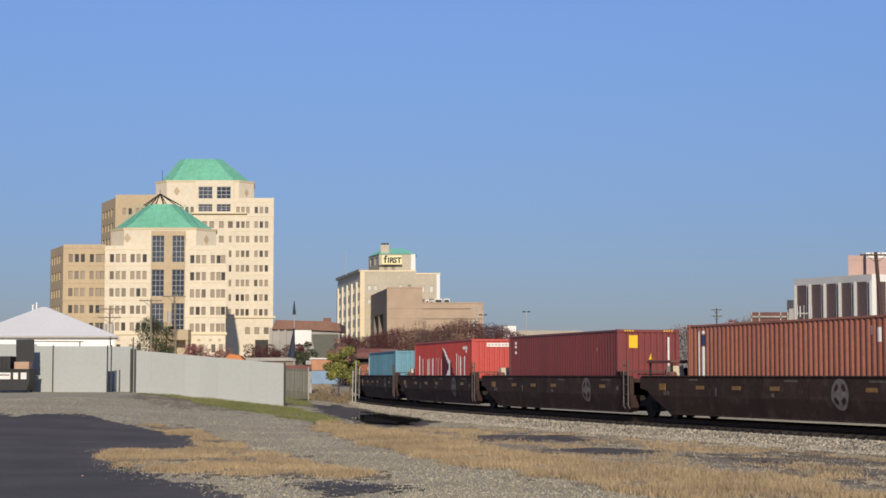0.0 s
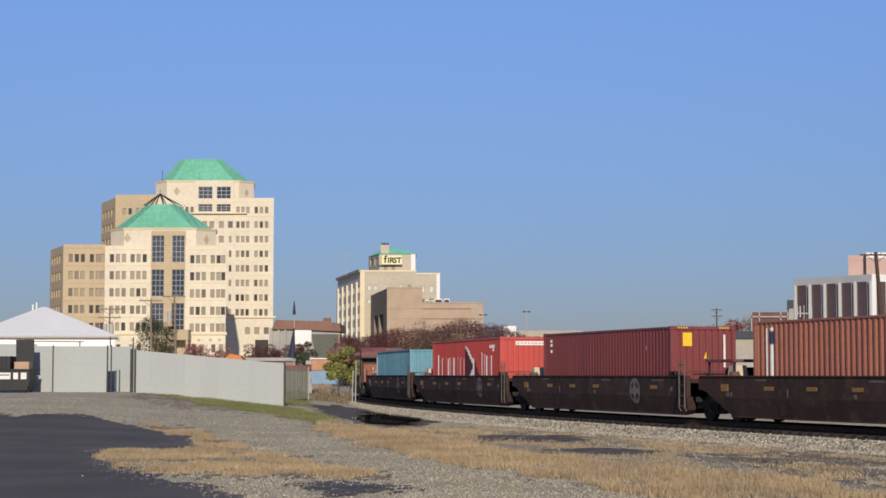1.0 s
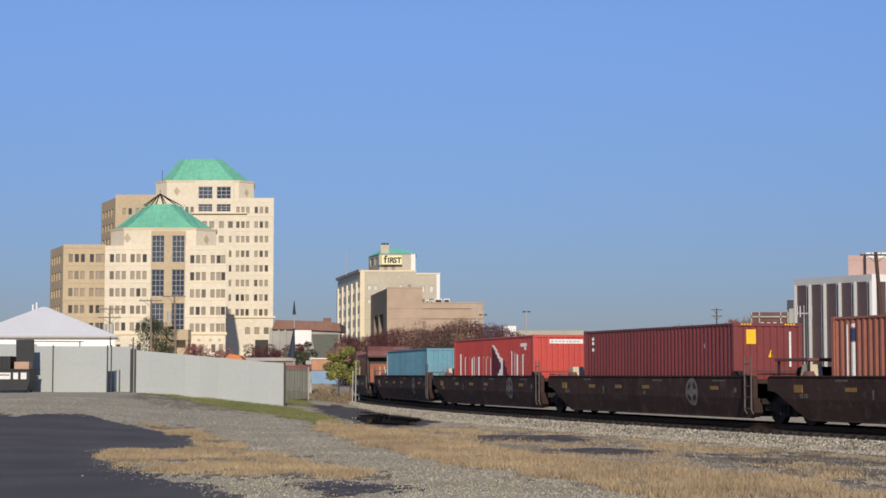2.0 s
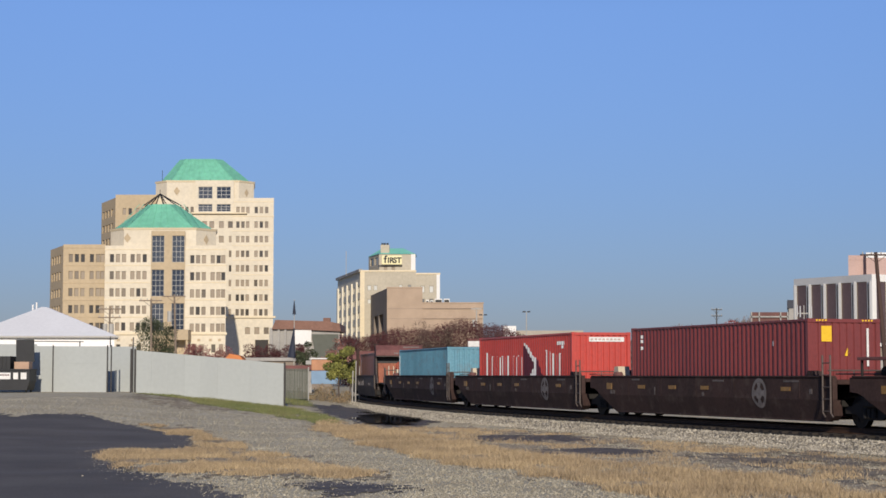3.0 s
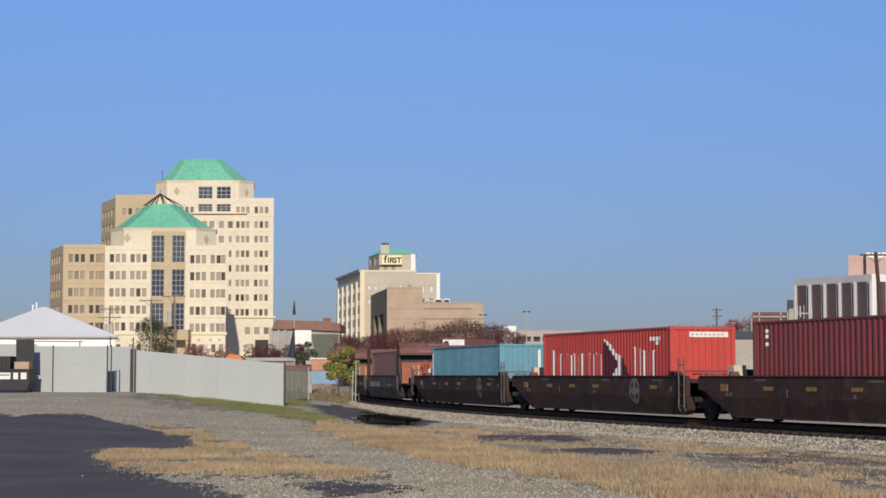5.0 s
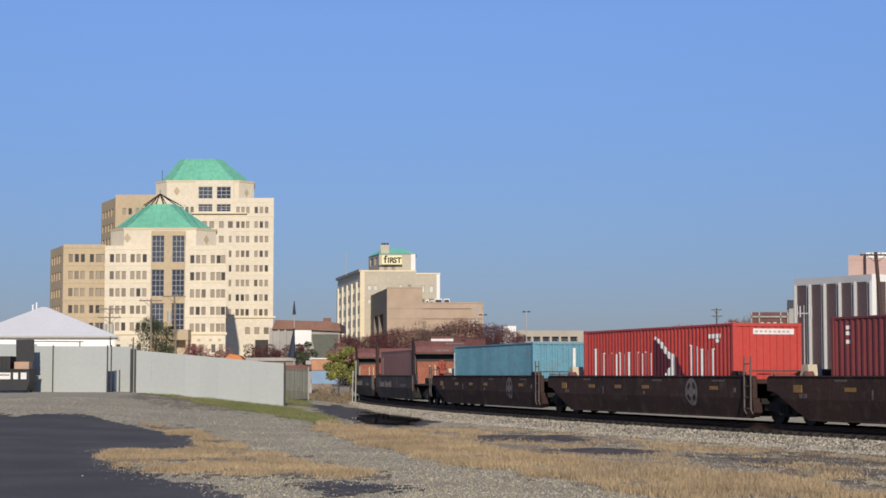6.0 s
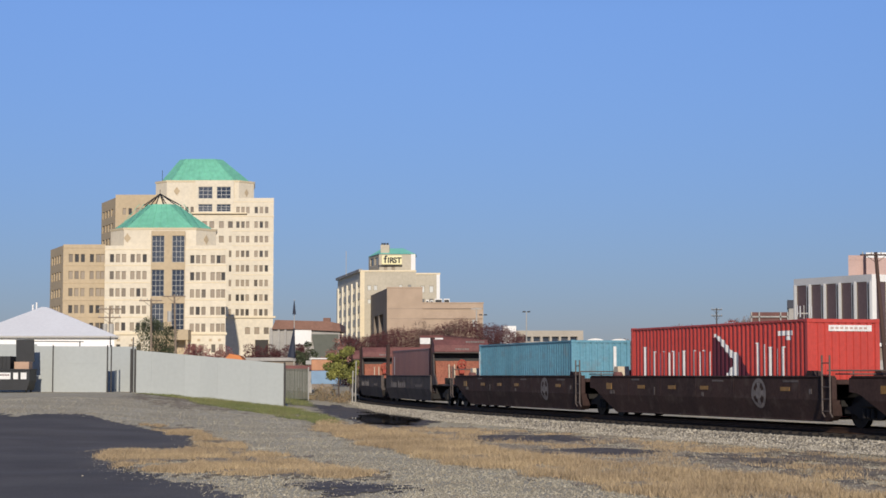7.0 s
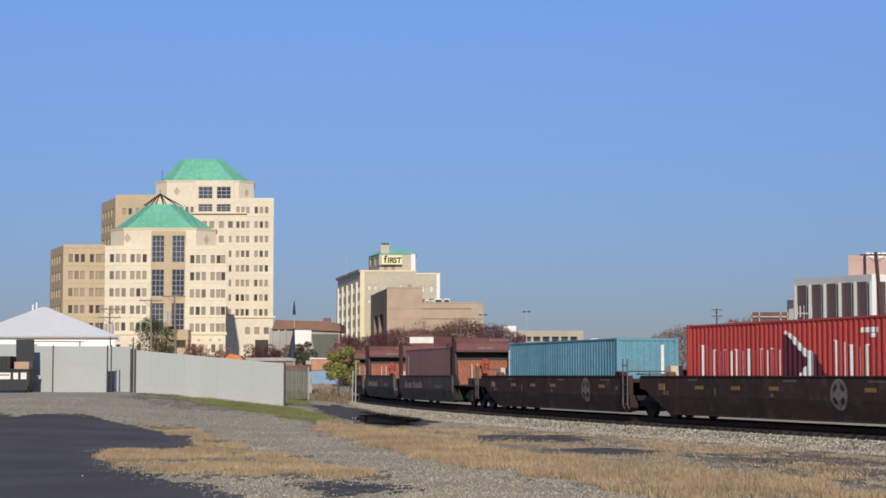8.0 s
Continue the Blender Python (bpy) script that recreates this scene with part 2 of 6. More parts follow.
# ---- mesh helpers ----
def box(bm, x0, x1, y0, y1, z0, z1, bevel=0.0):
    v = [bm.verts.new((x, y, z)) for x in (x0, x1) for y in (y0, y1) for z in (z0, z1)]
    fs = [bm.faces.new([v[i] for i in q]) for q in
          ((0, 1, 3, 2), (4, 6, 7, 5), (0, 4, 5, 1), (2, 3, 7, 6), (0, 2, 6, 4), (1, 5, 7, 3))]
    if bevel:
        es = list({e for f in fs for e in f.edges})
        bmesh.ops.bevel(bm, geom=es, offset=bevel, segments=1, affect="EDGES")


def cyl(bm, p0, p1, r0, r1=None, seg=10):
    p0, p1 = Vector(p0), Vector(p1)
    r1 = r0 if r1 is None else r1
    q = (p1 - p0).to_track_quat("Z", "Y")
    rings = []
    for p, r in ((p0, r0), (p1, r1)):
        rings.append([bm.verts.new(p + q @ Vector((r * math.cos(a), r * math.sin(a), 0)))
                      for a in (2 * math.pi * i / seg for i in range(seg))])
    for i in range(seg):
        j = (i + 1) % seg
        bm.faces.new((rings[0][i], rings[0][j], rings[1][j], rings[1][i]))
    bm.faces.new(rings[0][::-1])
    bm.faces.new(rings[1])


def prism(bm, outline, y0, y1):
    """An outline in x and z, pulled from y0 to y1."""
    a = [bm.verts.new((x, y0, z)) for x, z in outline]
    b = [bm.verts.new((x, y1, z)) for x, z in outline]
    bm.faces.new(a)
    bm.faces.new(b[::-1])
    for i in range(len(a)):
        j = (i + 1) % len(a)
        bm.faces.new((a[j], a[i], b[i], b[j]))


def to_mesh(name, bm, material):
    bmesh.ops.recalc_face_normals(bm, faces=bm.faces[:])
    me = bpy.data.meshes.new(name)
    bm.to_mesh(me)
    bm.free()
    me.materials.append(material)
    return me


def part(name, bm, material, parent, label="", at=None):
    me = bm if isinstance(bm, bpy.types.Mesh) else to_mesh(name, bm, material)
    ob = new(name, me)
    ob.parent = parent
    if at is not None:
        ob.matrix_basis = at
    return tagged(ob, label)


def thing(name, label, category, group="", kind="", at=None):
    ob = new(name)
    if at is not None:
        ob.matrix_basis = at
    return tagged(ob, label, category, group, kind)


def raw_mesh(name, verts, faces, material):
    me = bpy.data.meshes.new(name)
    me.from_pydata([tuple(v) for v in verts], [], [tuple(f) for f in faces])
    me.materials.append(material)
    return me


def smooth(t):
    t = min(1.0, max(0.0, t))
    return t * t * (3 - 2 * t)


def ground_z(x, y):
    """The lot rises towards the fence."""
    return 1.15 * smooth((-x - 2) / 15.5) * smooth((y - 40) / 45)


# ---- the railway line ----
RAIL_TOP = 0.50
PITCH, UNIT_TIME = 17.81, 4.0065
LINE = (5.43, 71.82, -1.27916, 0.0031, -0.00003)


def on_line(s):
    """The place and heading of the track's middle, s metres along it."""
    x0, y0, th, k0, k1 = LINE
    n = 40
    h = s / n
    x, y = x0, y0
    for i in range(n):
        u = (i + 0.5) * h
        a = th + k0 * u + k1 * u * u / 2
        x, y = x + math.cos(a) * h, y + math.sin(a) * h
    return Vector((x, y, 0)), th + k0 * s + k1 * s * s / 2


def beside(s, side, z):
    p, a = on_line(s)
    return Vector((p.x - math.sin(a) * side, p.y + math.cos(a) * side, z))


def swept(bm, outline, s0, s1, step):
    """An outline in side and height, swept along the line."""
    k = max(1, round((s1 - s0) / step))
    rows = []
    for i in range(k + 1):
        s = s0 + (s1 - s0) * i / k
        rows.append([bm.verts.new(beside(s, a, z)) for a, z in outline])
    for r, q in zip(rows, rows[1:]):
        for i in range(len(outline)):
            j = (i + 1) % len(outline)
            bm.faces.new((r[i], r[j], q[j], q[i]))
    bm.faces.new(rows[0][::-1])
    bm.faces.new(rows[-1])


def build_ground():
    xs = np.concatenate((-np.geomspace(4000, 46, 14), np.arange(-45, 45.1, 0.75), np.geomspace(46, 4000, 14)))
    ys = np.concatenate((-np.geomspace(4000, 10, 8), np.arange(0, 140.1, 0.75), np.geomspace(142, 4500, 16)))
    verts = []
    for y in ys:
        for x in xs:
            near = 0 < y < 140 and abs(x) < 45
            verts.append((x, y, ground_z(x, y) + (0.05 * noise.noise((x * 0.35, y * 0.35, 0)) - 0.02 if near else -0.02)))
    w = len(xs)
    faces = [(j * w + i, j * w + i + 1, (j + 1) * w + i + 1, (j + 1) * w + i)
             for j in range(len(ys) - 1) for i in range(w - 1)]
    ob = new("ground", raw_mesh("ground", verts, faces, M_GROUND))
    ob.data.polygons.foreach_set("use_smooth", [True] * len(faces))
    return tagged(ob, "grey tan gravel lot of stony soil", "ground", kind="structure")


def inside(x, y, poly):
    hit = False
    for (x0, y0), (x1, y1) in zip(poly, poly[1:] + poly[:1]):
        if (y0 > y) != (y1 > y) and x < (x1 - x0) * (y - y0) / (y1 - y0) + x0:
            hit = not hit
    return hit


def largest_piece(cells):
    """The largest connected piece of a set of grid cells."""
    left, best = set(cells), set()
    while left:
        todo, piece = [left.pop()], set()
        while todo:
            i, j = todo.pop()
            piece.add((i, j))
            for c in ((i + 1, j), (i - 1, j), (i, j + 1), (i, j - 1)):
                if c in left:
                    left.remove(c)
                    todo.append(c)
        best = max(best, piece, key=len)
    return best


def patch(name, poly, material, lift, label, category, wobble=0.5, dx=0.12, dy=0.35, kind="structure", hole=0.0, level=None, whole=False):
    """A sheet with a ragged edge that lies on the ground."""
    px, py = [p[0] for p in poly], [p[1] for p in poly]
    nx, ny = int((max(px) - min(px) + 2) / dx), int((max(py) - min(py) + 4) / dy)
    x0, y0 = min(px) - 1, min(py) - 2
    idx, verts, faces = {}, [], []

    def vert(i, j):
        if (i, j) not in idx:
            x, y = x0 + i * dx, y0 + j * dy
            idx[i, j] = len(verts)
            verts.append((x, y, ground_z(x, y) + 0.05 * noise.noise((x * 0.35, y * 0.35, 0)) - 0.02 + lift if level is None else level))
        return idx[i, j]

    cells = set()
    for j in range(ny):
        for i in range(nx):
            x, y = x0 + (i + 0.5) * dx, y0 + (j + 0.5) * dy
            a = noise.noise((x * 1.1, y * 0.5, 3)) + 0.6 * noise.noise((x * 4, y * 1.6, 5))
            b = noise.noise((x * 1.3, y * 0.5, 9)) + 0.6 * noise.noise((x * 4.4, y * 1.5, 7))
            if inside(x + a * wobble, y + b * wobble * 2.4, poly) and (not hole or a + b < 1 - hole):
                cells.add((i, j))
    if whole:
        cells = largest_piece(cells)
    for i, j in sorted(cells, key=lambda c: (c[1], c[0])):
        faces.append((vert(i, j), vert(i + 1, j), vert(i + 1, j + 1), vert(i, j + 1)))
    ob = new(name, raw_mesh(name, verts, faces, material))
    return tagged(ob, label, category, kind=kind)


MUD = ([(0.9, 58.6), (2.0, 60.6), (4.2, 60.2), (4.6, 54.4), (2.7, 54.9), (1.0, 55.6)], [(1.9, 48.2), (4.0, 49.4), (6.0, 47.7), (4.9, 45.4), (2.6, 45.9)],
       [(-2.5, 34.2), (-1.8, 34.8), (-0.7, 32.3), (-0.9, 30.6), (-1.8, 31.0), (-2.2, 30.6)], [(6.2, 43.5), (7.4, 44.6), (8.6, 42.6), (7.0, 41.4)])
POOL = [(-5.4, 97), (-2.4, 95), (-0.9, 80), (-1.5, 71.5), (-3.0, 73.5), (-4.1, 82)]
WET = [(-7.6, 103), (-6.2, 107), (-4.2, 99), (-1.5, 92), (-0.2, 78), (-0.8, 69.0), (-2.8, 71.0), (-4.3, 79.5), (-6.0, 87)]


def in_mud(x, y):
    """On bare wet ground, or just before it."""
    x, y = x + random.gauss(0, 0.22), y + random.gauss(0, 0.7)
    return random.random() < 0.93 and any(inside(x, y + d, poly) for poly in (*MUD, WET) for d in (0.0, 1.2))


def blades(name, poly, count, material, low, high, label, seed, patchy=0.0, lean=0.5):
    """Thin upright grass blades scattered in tufts over an area."""
    rng = np.random.default_rng(seed)
    px, py = [p[0] for p in poly], [p[1] for p in poly]
    verts, faces = [], []
    tries = 0
    while len(faces) < count and tries < count * 8:
        tries += 1
        cx, cy = rng.uniform(min(px), max(px)), rng.uniform(min(py), max(py))
        wob = noise.noise((cx * 1.1, cy * 0.5, 3))
        if not inside(cx + wob * 0.5, cy + wob * 1.2, poly):
            continue
        dens = noise.noise((cx * 0.7, cy * 0.3, 21)) + 0.5 * noise.noise((cx * 2.6, cy * 1.1, 2))
        if dens < patchy or in_mud(cx, cy):
            continue
        tall = 0.6 + 0.6 * min(1, max(0, dens - patchy))
        for _ in range(7):
            x, y = cx + rng.normal(0, 0.09), cy + rng.normal(0, 0.16)
            h = rng.uniform(low, high) * tall
            a, w = rng.uniform(0, 2 * math.pi), rng.uniform(0.005, 0.012)
            dx, dy = math.cos(a), math.sin(a)
            tx, ty = rng.normal(0, lean) * h, rng.normal(0, lean) * h
            z = ground_z(x, y) - 0.03
            k = len(verts)
            verts += [(x - dx * w, y - dy * w, z), (x + dx * w, y + dy * w, z), (x + tx, y + ty, z + 0.03 + h)]
            faces.append((k, k + 1, k + 2))
    ob = new(name, raw_mesh(name, verts, faces, material))
    return tagged(ob, label, "grass", kind="stuff")


def stones(name, places, material, label, low, high, seed):
    """Broken stones, each a crooked little block."""
    rng = np.random.default_rng(seed)
    base = np.array([(1, 0, 0), (-1, 0, 0), (0, 1, 0), (0, -1, 0), (0, 0, 1), (0, 0, -1)], float)
    tri = np.array([(0, 2, 4), (2, 1, 4), (1, 3, 4), (3, 0, 4), (2, 0, 5), (1, 2, 5), (3, 1, 5), (0, 3, 5)])
    k = len(places)
    r = rng.uniform(low, high, (k, 1, 1)) * rng.uniform(0.6, 1.2, (k, 1, 3))
    a = rng.uniform(0, 6.28, (k, 1))
    q = (base + rng.normal(0, 0.25, (k, 6, 3))) * r
    c, s = np.cos(a), np.sin(a)
    v = np.stack((q[..., 0] * c - q[..., 1] * s, q[..., 0] * s + q[..., 1] * c, q[..., 2]), 2) + np.array(places)[:, None]
    f = tri[None] + 6 * np.arange(k)[:, None, None]
    ob = new(name, raw_mesh(name, v.reshape(-1, 3).tolist(), f.reshape(-1, 3).tolist(), material))
    return tagged(ob, label, "stones", kind="stuff")


ASPHALT = [(-40, 20), (-40, 66), (-15.6, 63.4), (-13.0, 65.2), (-8.8, 57.9), (-7.0, 51.4), (-6.9, 48.7), (-9.0, 47.7), (-7.9, 42.2),
           (-6.1, 36.3), (-4.9, 34.4), (-3.7, 31.0), (-2.6, 28.0), (-1.5, 20)]
DRY_NEAR = [(-10.6, 62.6), (-9.2, 61.6), (-7.0, 55.2), (-4.7, 46.6), (-2.4, 39.4), (-1.1, 35.6), (-3.0, 35.2), (-4.7, 35.4), (-7.0, 39.4), (-9.0, 46.6),
            (-8.1, 48.2), (-6.5, 49.0), (-6.9, 51.9), (-8.4, 56.9)]
DRY_FAR = [(-4.6, 75.7), (-2.0, 69.5), (1.0, 68.5), (5.2, 58.5), (7.9, 51), (10.2, 44.5), (13.2, 36), (15.5, 26), (4.2, 26), (3.0, 31.0), (1.5, 37.2), (0.0, 41.5),
           (-1.8, 50.0), (-3.8, 60.5), (-4.9, 66.7)]
DRY_BAND = [(-4.7, 74.5), (-2.5, 68.0), (-0.6, 59.0), (1.2, 50.5), (2.6, 44.0), (4.6, 39.5), (6.5, 35), (7.5, 30), (6.0, 26), (4.4, 26), (3.0, 31.0), (1.5, 37.2),
            (0.0, 41.5), (-1.8, 50.0), (-3.8, 60.5), (-4.9, 66.7)]
VERGE = [(-15.2, 89.6), (-11.4, 90.3), (-7.7, 90.3), (-6.0, 85.0), (-4.3, 76.0), (-4.4, 70.5), (-6.9, 76.8), (-9.0, 78.5), (-10.6, 81.0), (-11.9, 84.0), (-13.4, 87.0)]
BARE_EDGE = [(-14.5, 86.5), (-12.0, 84.5), (-10.4, 80.0), (-8.5, 77.0), (-9.8, 74.5), (-12.0, 76.0), (-14.5, 81.5)]


BACK_VERGE = [(-12, 96), (-6.6, 96), (-8.6, 112), (-9.0, 128), (-14, 128)]


def build_lot():
    build_ground()
    patch("asphalt_drive", ASPHALT, M_ASPHALT, 0.012, "dark worn asphalt drive with a crumbling edge", "road", whole=True)
    patch("dry_turf", DRY_NEAR, M_DRYSOIL, 0.016, "straw coloured dry turf along the asphalt", "turf", wobble=1.2, hole=0.55)
    patch("dry_turf", DRY_FAR, M_DRYSOIL, 0.010, "straw coloured dry turf beside the track", "turf", wobble=1.4, hole=0.5, dx=0.15, dy=0.4)
    patch("bare_soil", [(6.6, 45), (9.4, 46.5), (12.3, 38), (12.0, 28), (8.8, 28), (7.0, 36)], M_DARKSOIL, 0.017, "dark bare soil between tufts of dry grass", "soil", wobble=1.5, hole=0.7)
    patch("green_verge", VERGE, M_GREENSOIL, 0.010, "thin green turf at the foot of the fence", "turf", wobble=0.8)
    patch("puddle", POOL, M_WATER, 0.035, "still dark puddle in the gravel", "puddle", 0.6, kind="", level=0.05)
    patch("wet_soil", WET, M_MUD, 0.010, "dark wet soil round the puddle", "mud", wobble=1.0)
    for poly in MUD:
        near = poly[0][1] < 40
        patch("mud_patch", poly, M_MUD, 0.012, "dark wet mud patch", "mud", 0.9, dx=0.06 if near else 0.08, dy=0.10 if near else 0.18)
    patch("green_verge", BACK_VERGE, M_GREENSOIL, 0.012, "thin turf and weeds beside the curving track", "turf", wobble=0.8)
    blades("green_grass", BACK_VERGE, 9000, M_GREEN, 0.06, 0.25, "rough grass beside the curving track", 4, -0.5)
    blades("dry_grass", DRY_NEAR, 36000, M_STRAW, 0.04, 0.14, "dry straw coloured grass along the asphalt", 1, -0.08)
    blades("dry_grass", DRY_BAND, 56000, M_STRAW, 0.05, 0.18, "dense dry straw coloured grass", 2, -0.32)
    blades("dry_grass", DRY_FAR, 42000, M_STRAW, 0.03, 0.12, "sparse dry grass beside the track", 7, -0.05)
    patch("bare_soil", BARE_EDGE, M_DRYSOIL, 0.008, "bare brown soil along the fence", "soil", wobble=1.6, hole=0.75)
    blades("green_grass", VERGE, 24000, M_GREEN, 0.04, 0.15, "short green grass along the fence", 3, -0.4)
    rng = np.random.default_rng(5)
    spots = []
    while len(spots) < 84000:
        y = 27.5 * (118 / 27.5) ** rng.uniform()
        x = rng.uniform(-0.255, 0.255) * y
        if not inside(x + rng.normal(0, 0.35), y + rng.normal(0, 0.8), ASPHALT) and not in_mud(x, y) and not (rng.uniform() < 0.5 and (inside(x, y, DRY_BAND) or inside(x, y, DRY_NEAR))) and (y < 90 - max(0, -x - 4) or -7.9 < x < -2.9):
            spots.append((x, y, ground_z(x, y) + 0.05 * noise.noise((x * 0.35, y * 0.35, 0)) - 0.012))
    stones("loose_gravel", spots, M_PEBBLE, "loose pale gravel strewn over the lot", 0.007, 0.022, 6)


def build_track():
    bed = new("ballast_bed")
    tagged(bed, "raised bed of pale broken ballast stones", "ballast", kind="structure")
    bm = bmesh.new()
    swept(bm, [(-2.9, -0.05), (-1.75, 0.20), (1.75, 0.20), (2.9, -0.05)], -200, 62, 2.0)
    part("bed", bm, M_BALLAST, bed)
    bm = bmesh.new()
    swept(bm, [(-1.38, 0.19), (-1.30, 0.262), (1.30, 0.262), (1.38, 0.19)], -200, 62, 2.0)
    part("fouled_crib", bm, M_FOULED, bed, "oil blackened ballast between the ties")
    rng = np.random.default_rng(8)
    spots = []
    for _ in range(45000):
        s = 34 - 130 * rng.uniform() ** 1.25
        a = rng.uniform(1.42, 3.7) if rng.uniform() < 0.88 else rng.uniform(-2.8, -1.42)
        h = 0.20 if abs(a) < 1.75 else 0.20 - (abs(a) - 1.75) * 0.217
        spots.append(tuple(beside(s, -a, max(0.0, h) + 0.005)))
    stones("ballast_stones", spots, M_STONES, "loose broken ballast stones along the track", 0.02, 0.045, 9)
    track = new("railway_track")
    tagged(track, "curved railway track with rusty rails on dark timber ties", "railway track", kind="structure")
    prof = [(-0.07, 0.33), (-0.07, 0.345), (-0.015, 0.37), (-0.015, 0.45), (-0.036, 0.465), (-0.036, 0.498), (0.036, 0.498), (0.036, 0.465),
            (0.015, 0.45), (0.015, 0.37), (0.07, 0.345), (0.07, 0.33)]
    for side in (-0.7525, 0.7525):
        bm = bmesh.new()
        swept(bm, [(a + side, z) for a, z in prof], -200, 62, 2.0)
        part("rail", bm, M_RAIL, track)
    bm = bmesh.new()
    box(bm, -0.11, 0.11, -1.3, 1.3, 0.19, 0.33, 0.012)
    tie = to_mesh("tie", bm, M_TIE)
    s = -90.0
    while s < 60:
        p, a = on_line(s)
        part("tie", tie, None, track, at=Matrix.Translation(p) @ Matrix.Rotation(a + rng.normal(0, 0.01), 4, "Z"))
        s += 0.56


build_lot()
build_track()


# ---- buildings ----
def win_mesh(w, h, bars_x, bars_z, cache={}):
    key = (round(w, 2), round(h, 2), bars_x, bars_z)
    if key not in cache:
        fr = bmesh.new()
        e = min(0.12 if h < 5 else 0.09, w * 0.08)
        box(fr, -w / 2, -w / 2 + e, -0.06, 0.04, -h / 2, h / 2)
        box(fr, w / 2 - e, w / 2, -0.06, 0.04, -h / 2, h / 2)
        box(fr, -w / 2 + e, w / 2 - e, -0.06, 0.04, -h / 2, -h / 2 + e)
        box(fr, -w / 2 + e, w / 2 - e, -0.06, 0.04, h / 2 - e, h / 2)
        for i in range(1, bars_x + 1):
            x = -w / 2 + w * i / (bars_x + 1)
            box(fr, x - e / 2, x + e / 2, -0.05, 0.03, -h / 2 + e, h / 2 - e)
        for i in range(1, bars_z + 1):
            z = -h / 2 + h * i / (bars_z + 1)
            box(fr, -w / 2 + e, w / 2 - e, -0.045, 0.025, z - e / 2, z + e / 2)
        pa = bmesh.new()
        box(pa, -w / 2 + e / 2, w / 2 - e / 2, 0.0, 0.02, -h / 2 + e / 2, h / 2 - e / 2)
        cache[key] = (fr, pa, {})
    return cache[key]


def add_window(house, m, w, h, frame_mat, pane, bx=0, bz=0):
    fr, pa, made = win_mesh(w, h, bx, bz)
    k = (frame_mat.name, pane.name)
    if k not in made:
        made[k] = (to_mesh("window", fr.copy(), frame_mat), to_mesh("pane", pa.copy(), pane))
    win = part("window", made[k][0], None, house, at=m)
    part("pane", made[k][1], None, win)
    return win


def facade(house, bm, start, way, width, z0, z1, wins, deep=0.35, frame_mat=None, pane=None, bx=0, bz=0):
    """A wall plane with real openings and a window set back in each. wins: (u0, u1, z0, z1) along the wall."""
    o, u = Vector(start), Vector(way).normalized()
    nrm = u.cross(Vector((0, 0, 1)))
    frame_mat, pane = frame_mat or M_WFRAME, pane or M_PANE
    us = sorted({0.0, width, *[round(a, 3) for w in wins for a in w[:2]]})
    vs = sorted({z0, z1, *[round(a, 3) for w in wins for a in w[2:]]})
    grid = {}

    def at(i, j):
        if (i, j) not in grid:
            p = o + u * us[i]
            grid[i, j] = bm.verts.new((p.x, p.y, vs[j]))
        return grid[i, j]

    for i in range(len(us) - 1):
        for j in range(len(vs) - 1):
            cu, cv = (us[i] + us[i + 1]) / 2, (vs[j] + vs[j + 1]) / 2
            if not any(a < cu < b and c < cv < d for a, b, c, d in wins):
                bm.faces.new((at(i, j), at(i + 1, j), at(i + 1, j + 1), at(i, j + 1)))
    for a, b, c, d in wins:
        q = []
        for uu, vv in ((a, c), (b, c), (b, d), (a, d)):
            p = o + u * uu
            q.append((bm.verts.new((p.x, p.y, vv)), bm.verts.new((p.x - nrm.x * deep, p.y - nrm.y * deep, vv))))
        for k in range(4):
            (p0, p1), (r0, r1) = q[k], q[(k + 1) % 4]
            bm.faces.new((p0, r0, r1, p1))
        mid = o + u * ((a + b) / 2) - nrm * (deep - 0.08)
        m = Matrix.Translation((mid.x, mid.y, (c + d) / 2)) @ Matrix.Rotation(math.atan2(u.y, u.x), 4, "Z")
        add_window(house, m, b - a, d - c, frame_mat, pane, bx, bz)
    bmesh.ops.remove_doubles(bm, verts=bm.verts[:], dist=0.002)


def wins_at(x0, centres, rows, w, h):
    return [(c - x0 - w / 2, c - x0 + w / 2, r - h / 2, r + h / 2) for c in centres for r in rows]


def shell(bm, x0, x1, y0, y1, z0, z1, front=False):
    """Back, sides and flat roof of a block, whose flank stands askew; the front too where asked."""
    k = 1 + 1.02 * (y1 - y0) / y0
    k0, k1 = (k if x0 > 0 else 1), (k if x1 < 0 else 1)
    v = [bm.verts.new(p) for p in ((x0, y0, z0), (x1, y0, z0), (x1 * k1, y1, z0), (x0 * k0, y1, z0), (x0, y0, z1), (x1, y0, z1), (x1 * k1, y1, z1), (x0 * k0, y1, z1))]
    quads = [(1, 2, 6, 5), (2, 3, 7, 6), (3, 0, 4, 7), (4, 5, 6, 7)]
    if front:
        quads.append((0, 1, 5, 4))
    for q in quads:
        bm.faces.new([v[i] for i in q])


def octagon(x0, x1, y0, y1, cx, cy):
    xb = x1 * (1 + 1.02 * (y1 - y0 - 2 * cy) / (y0 + cy))
    return [(x0 + cx, y0), (x1 - cx, y0), (x1, y0 + cy), (xb, y1 - cy), (xb - cx, y1), (x0 + cx, y1), (x0, y1 - cy), (x0, y0 + cy)]


def loft(bm, low, z0, high, z1):
    a = [bm.verts.new((x, y, z0)) for x, y in low]
    b = [bm.verts.new((x, y, z1)) for x, y in high]
    for i in range(len(a)):
        j = (i + 1) % len(a)
        bm.faces.new((a[i], a[j], b[j], b[i]))
    bm.faces.new(a[::-1])
    bm.faces.new(b)


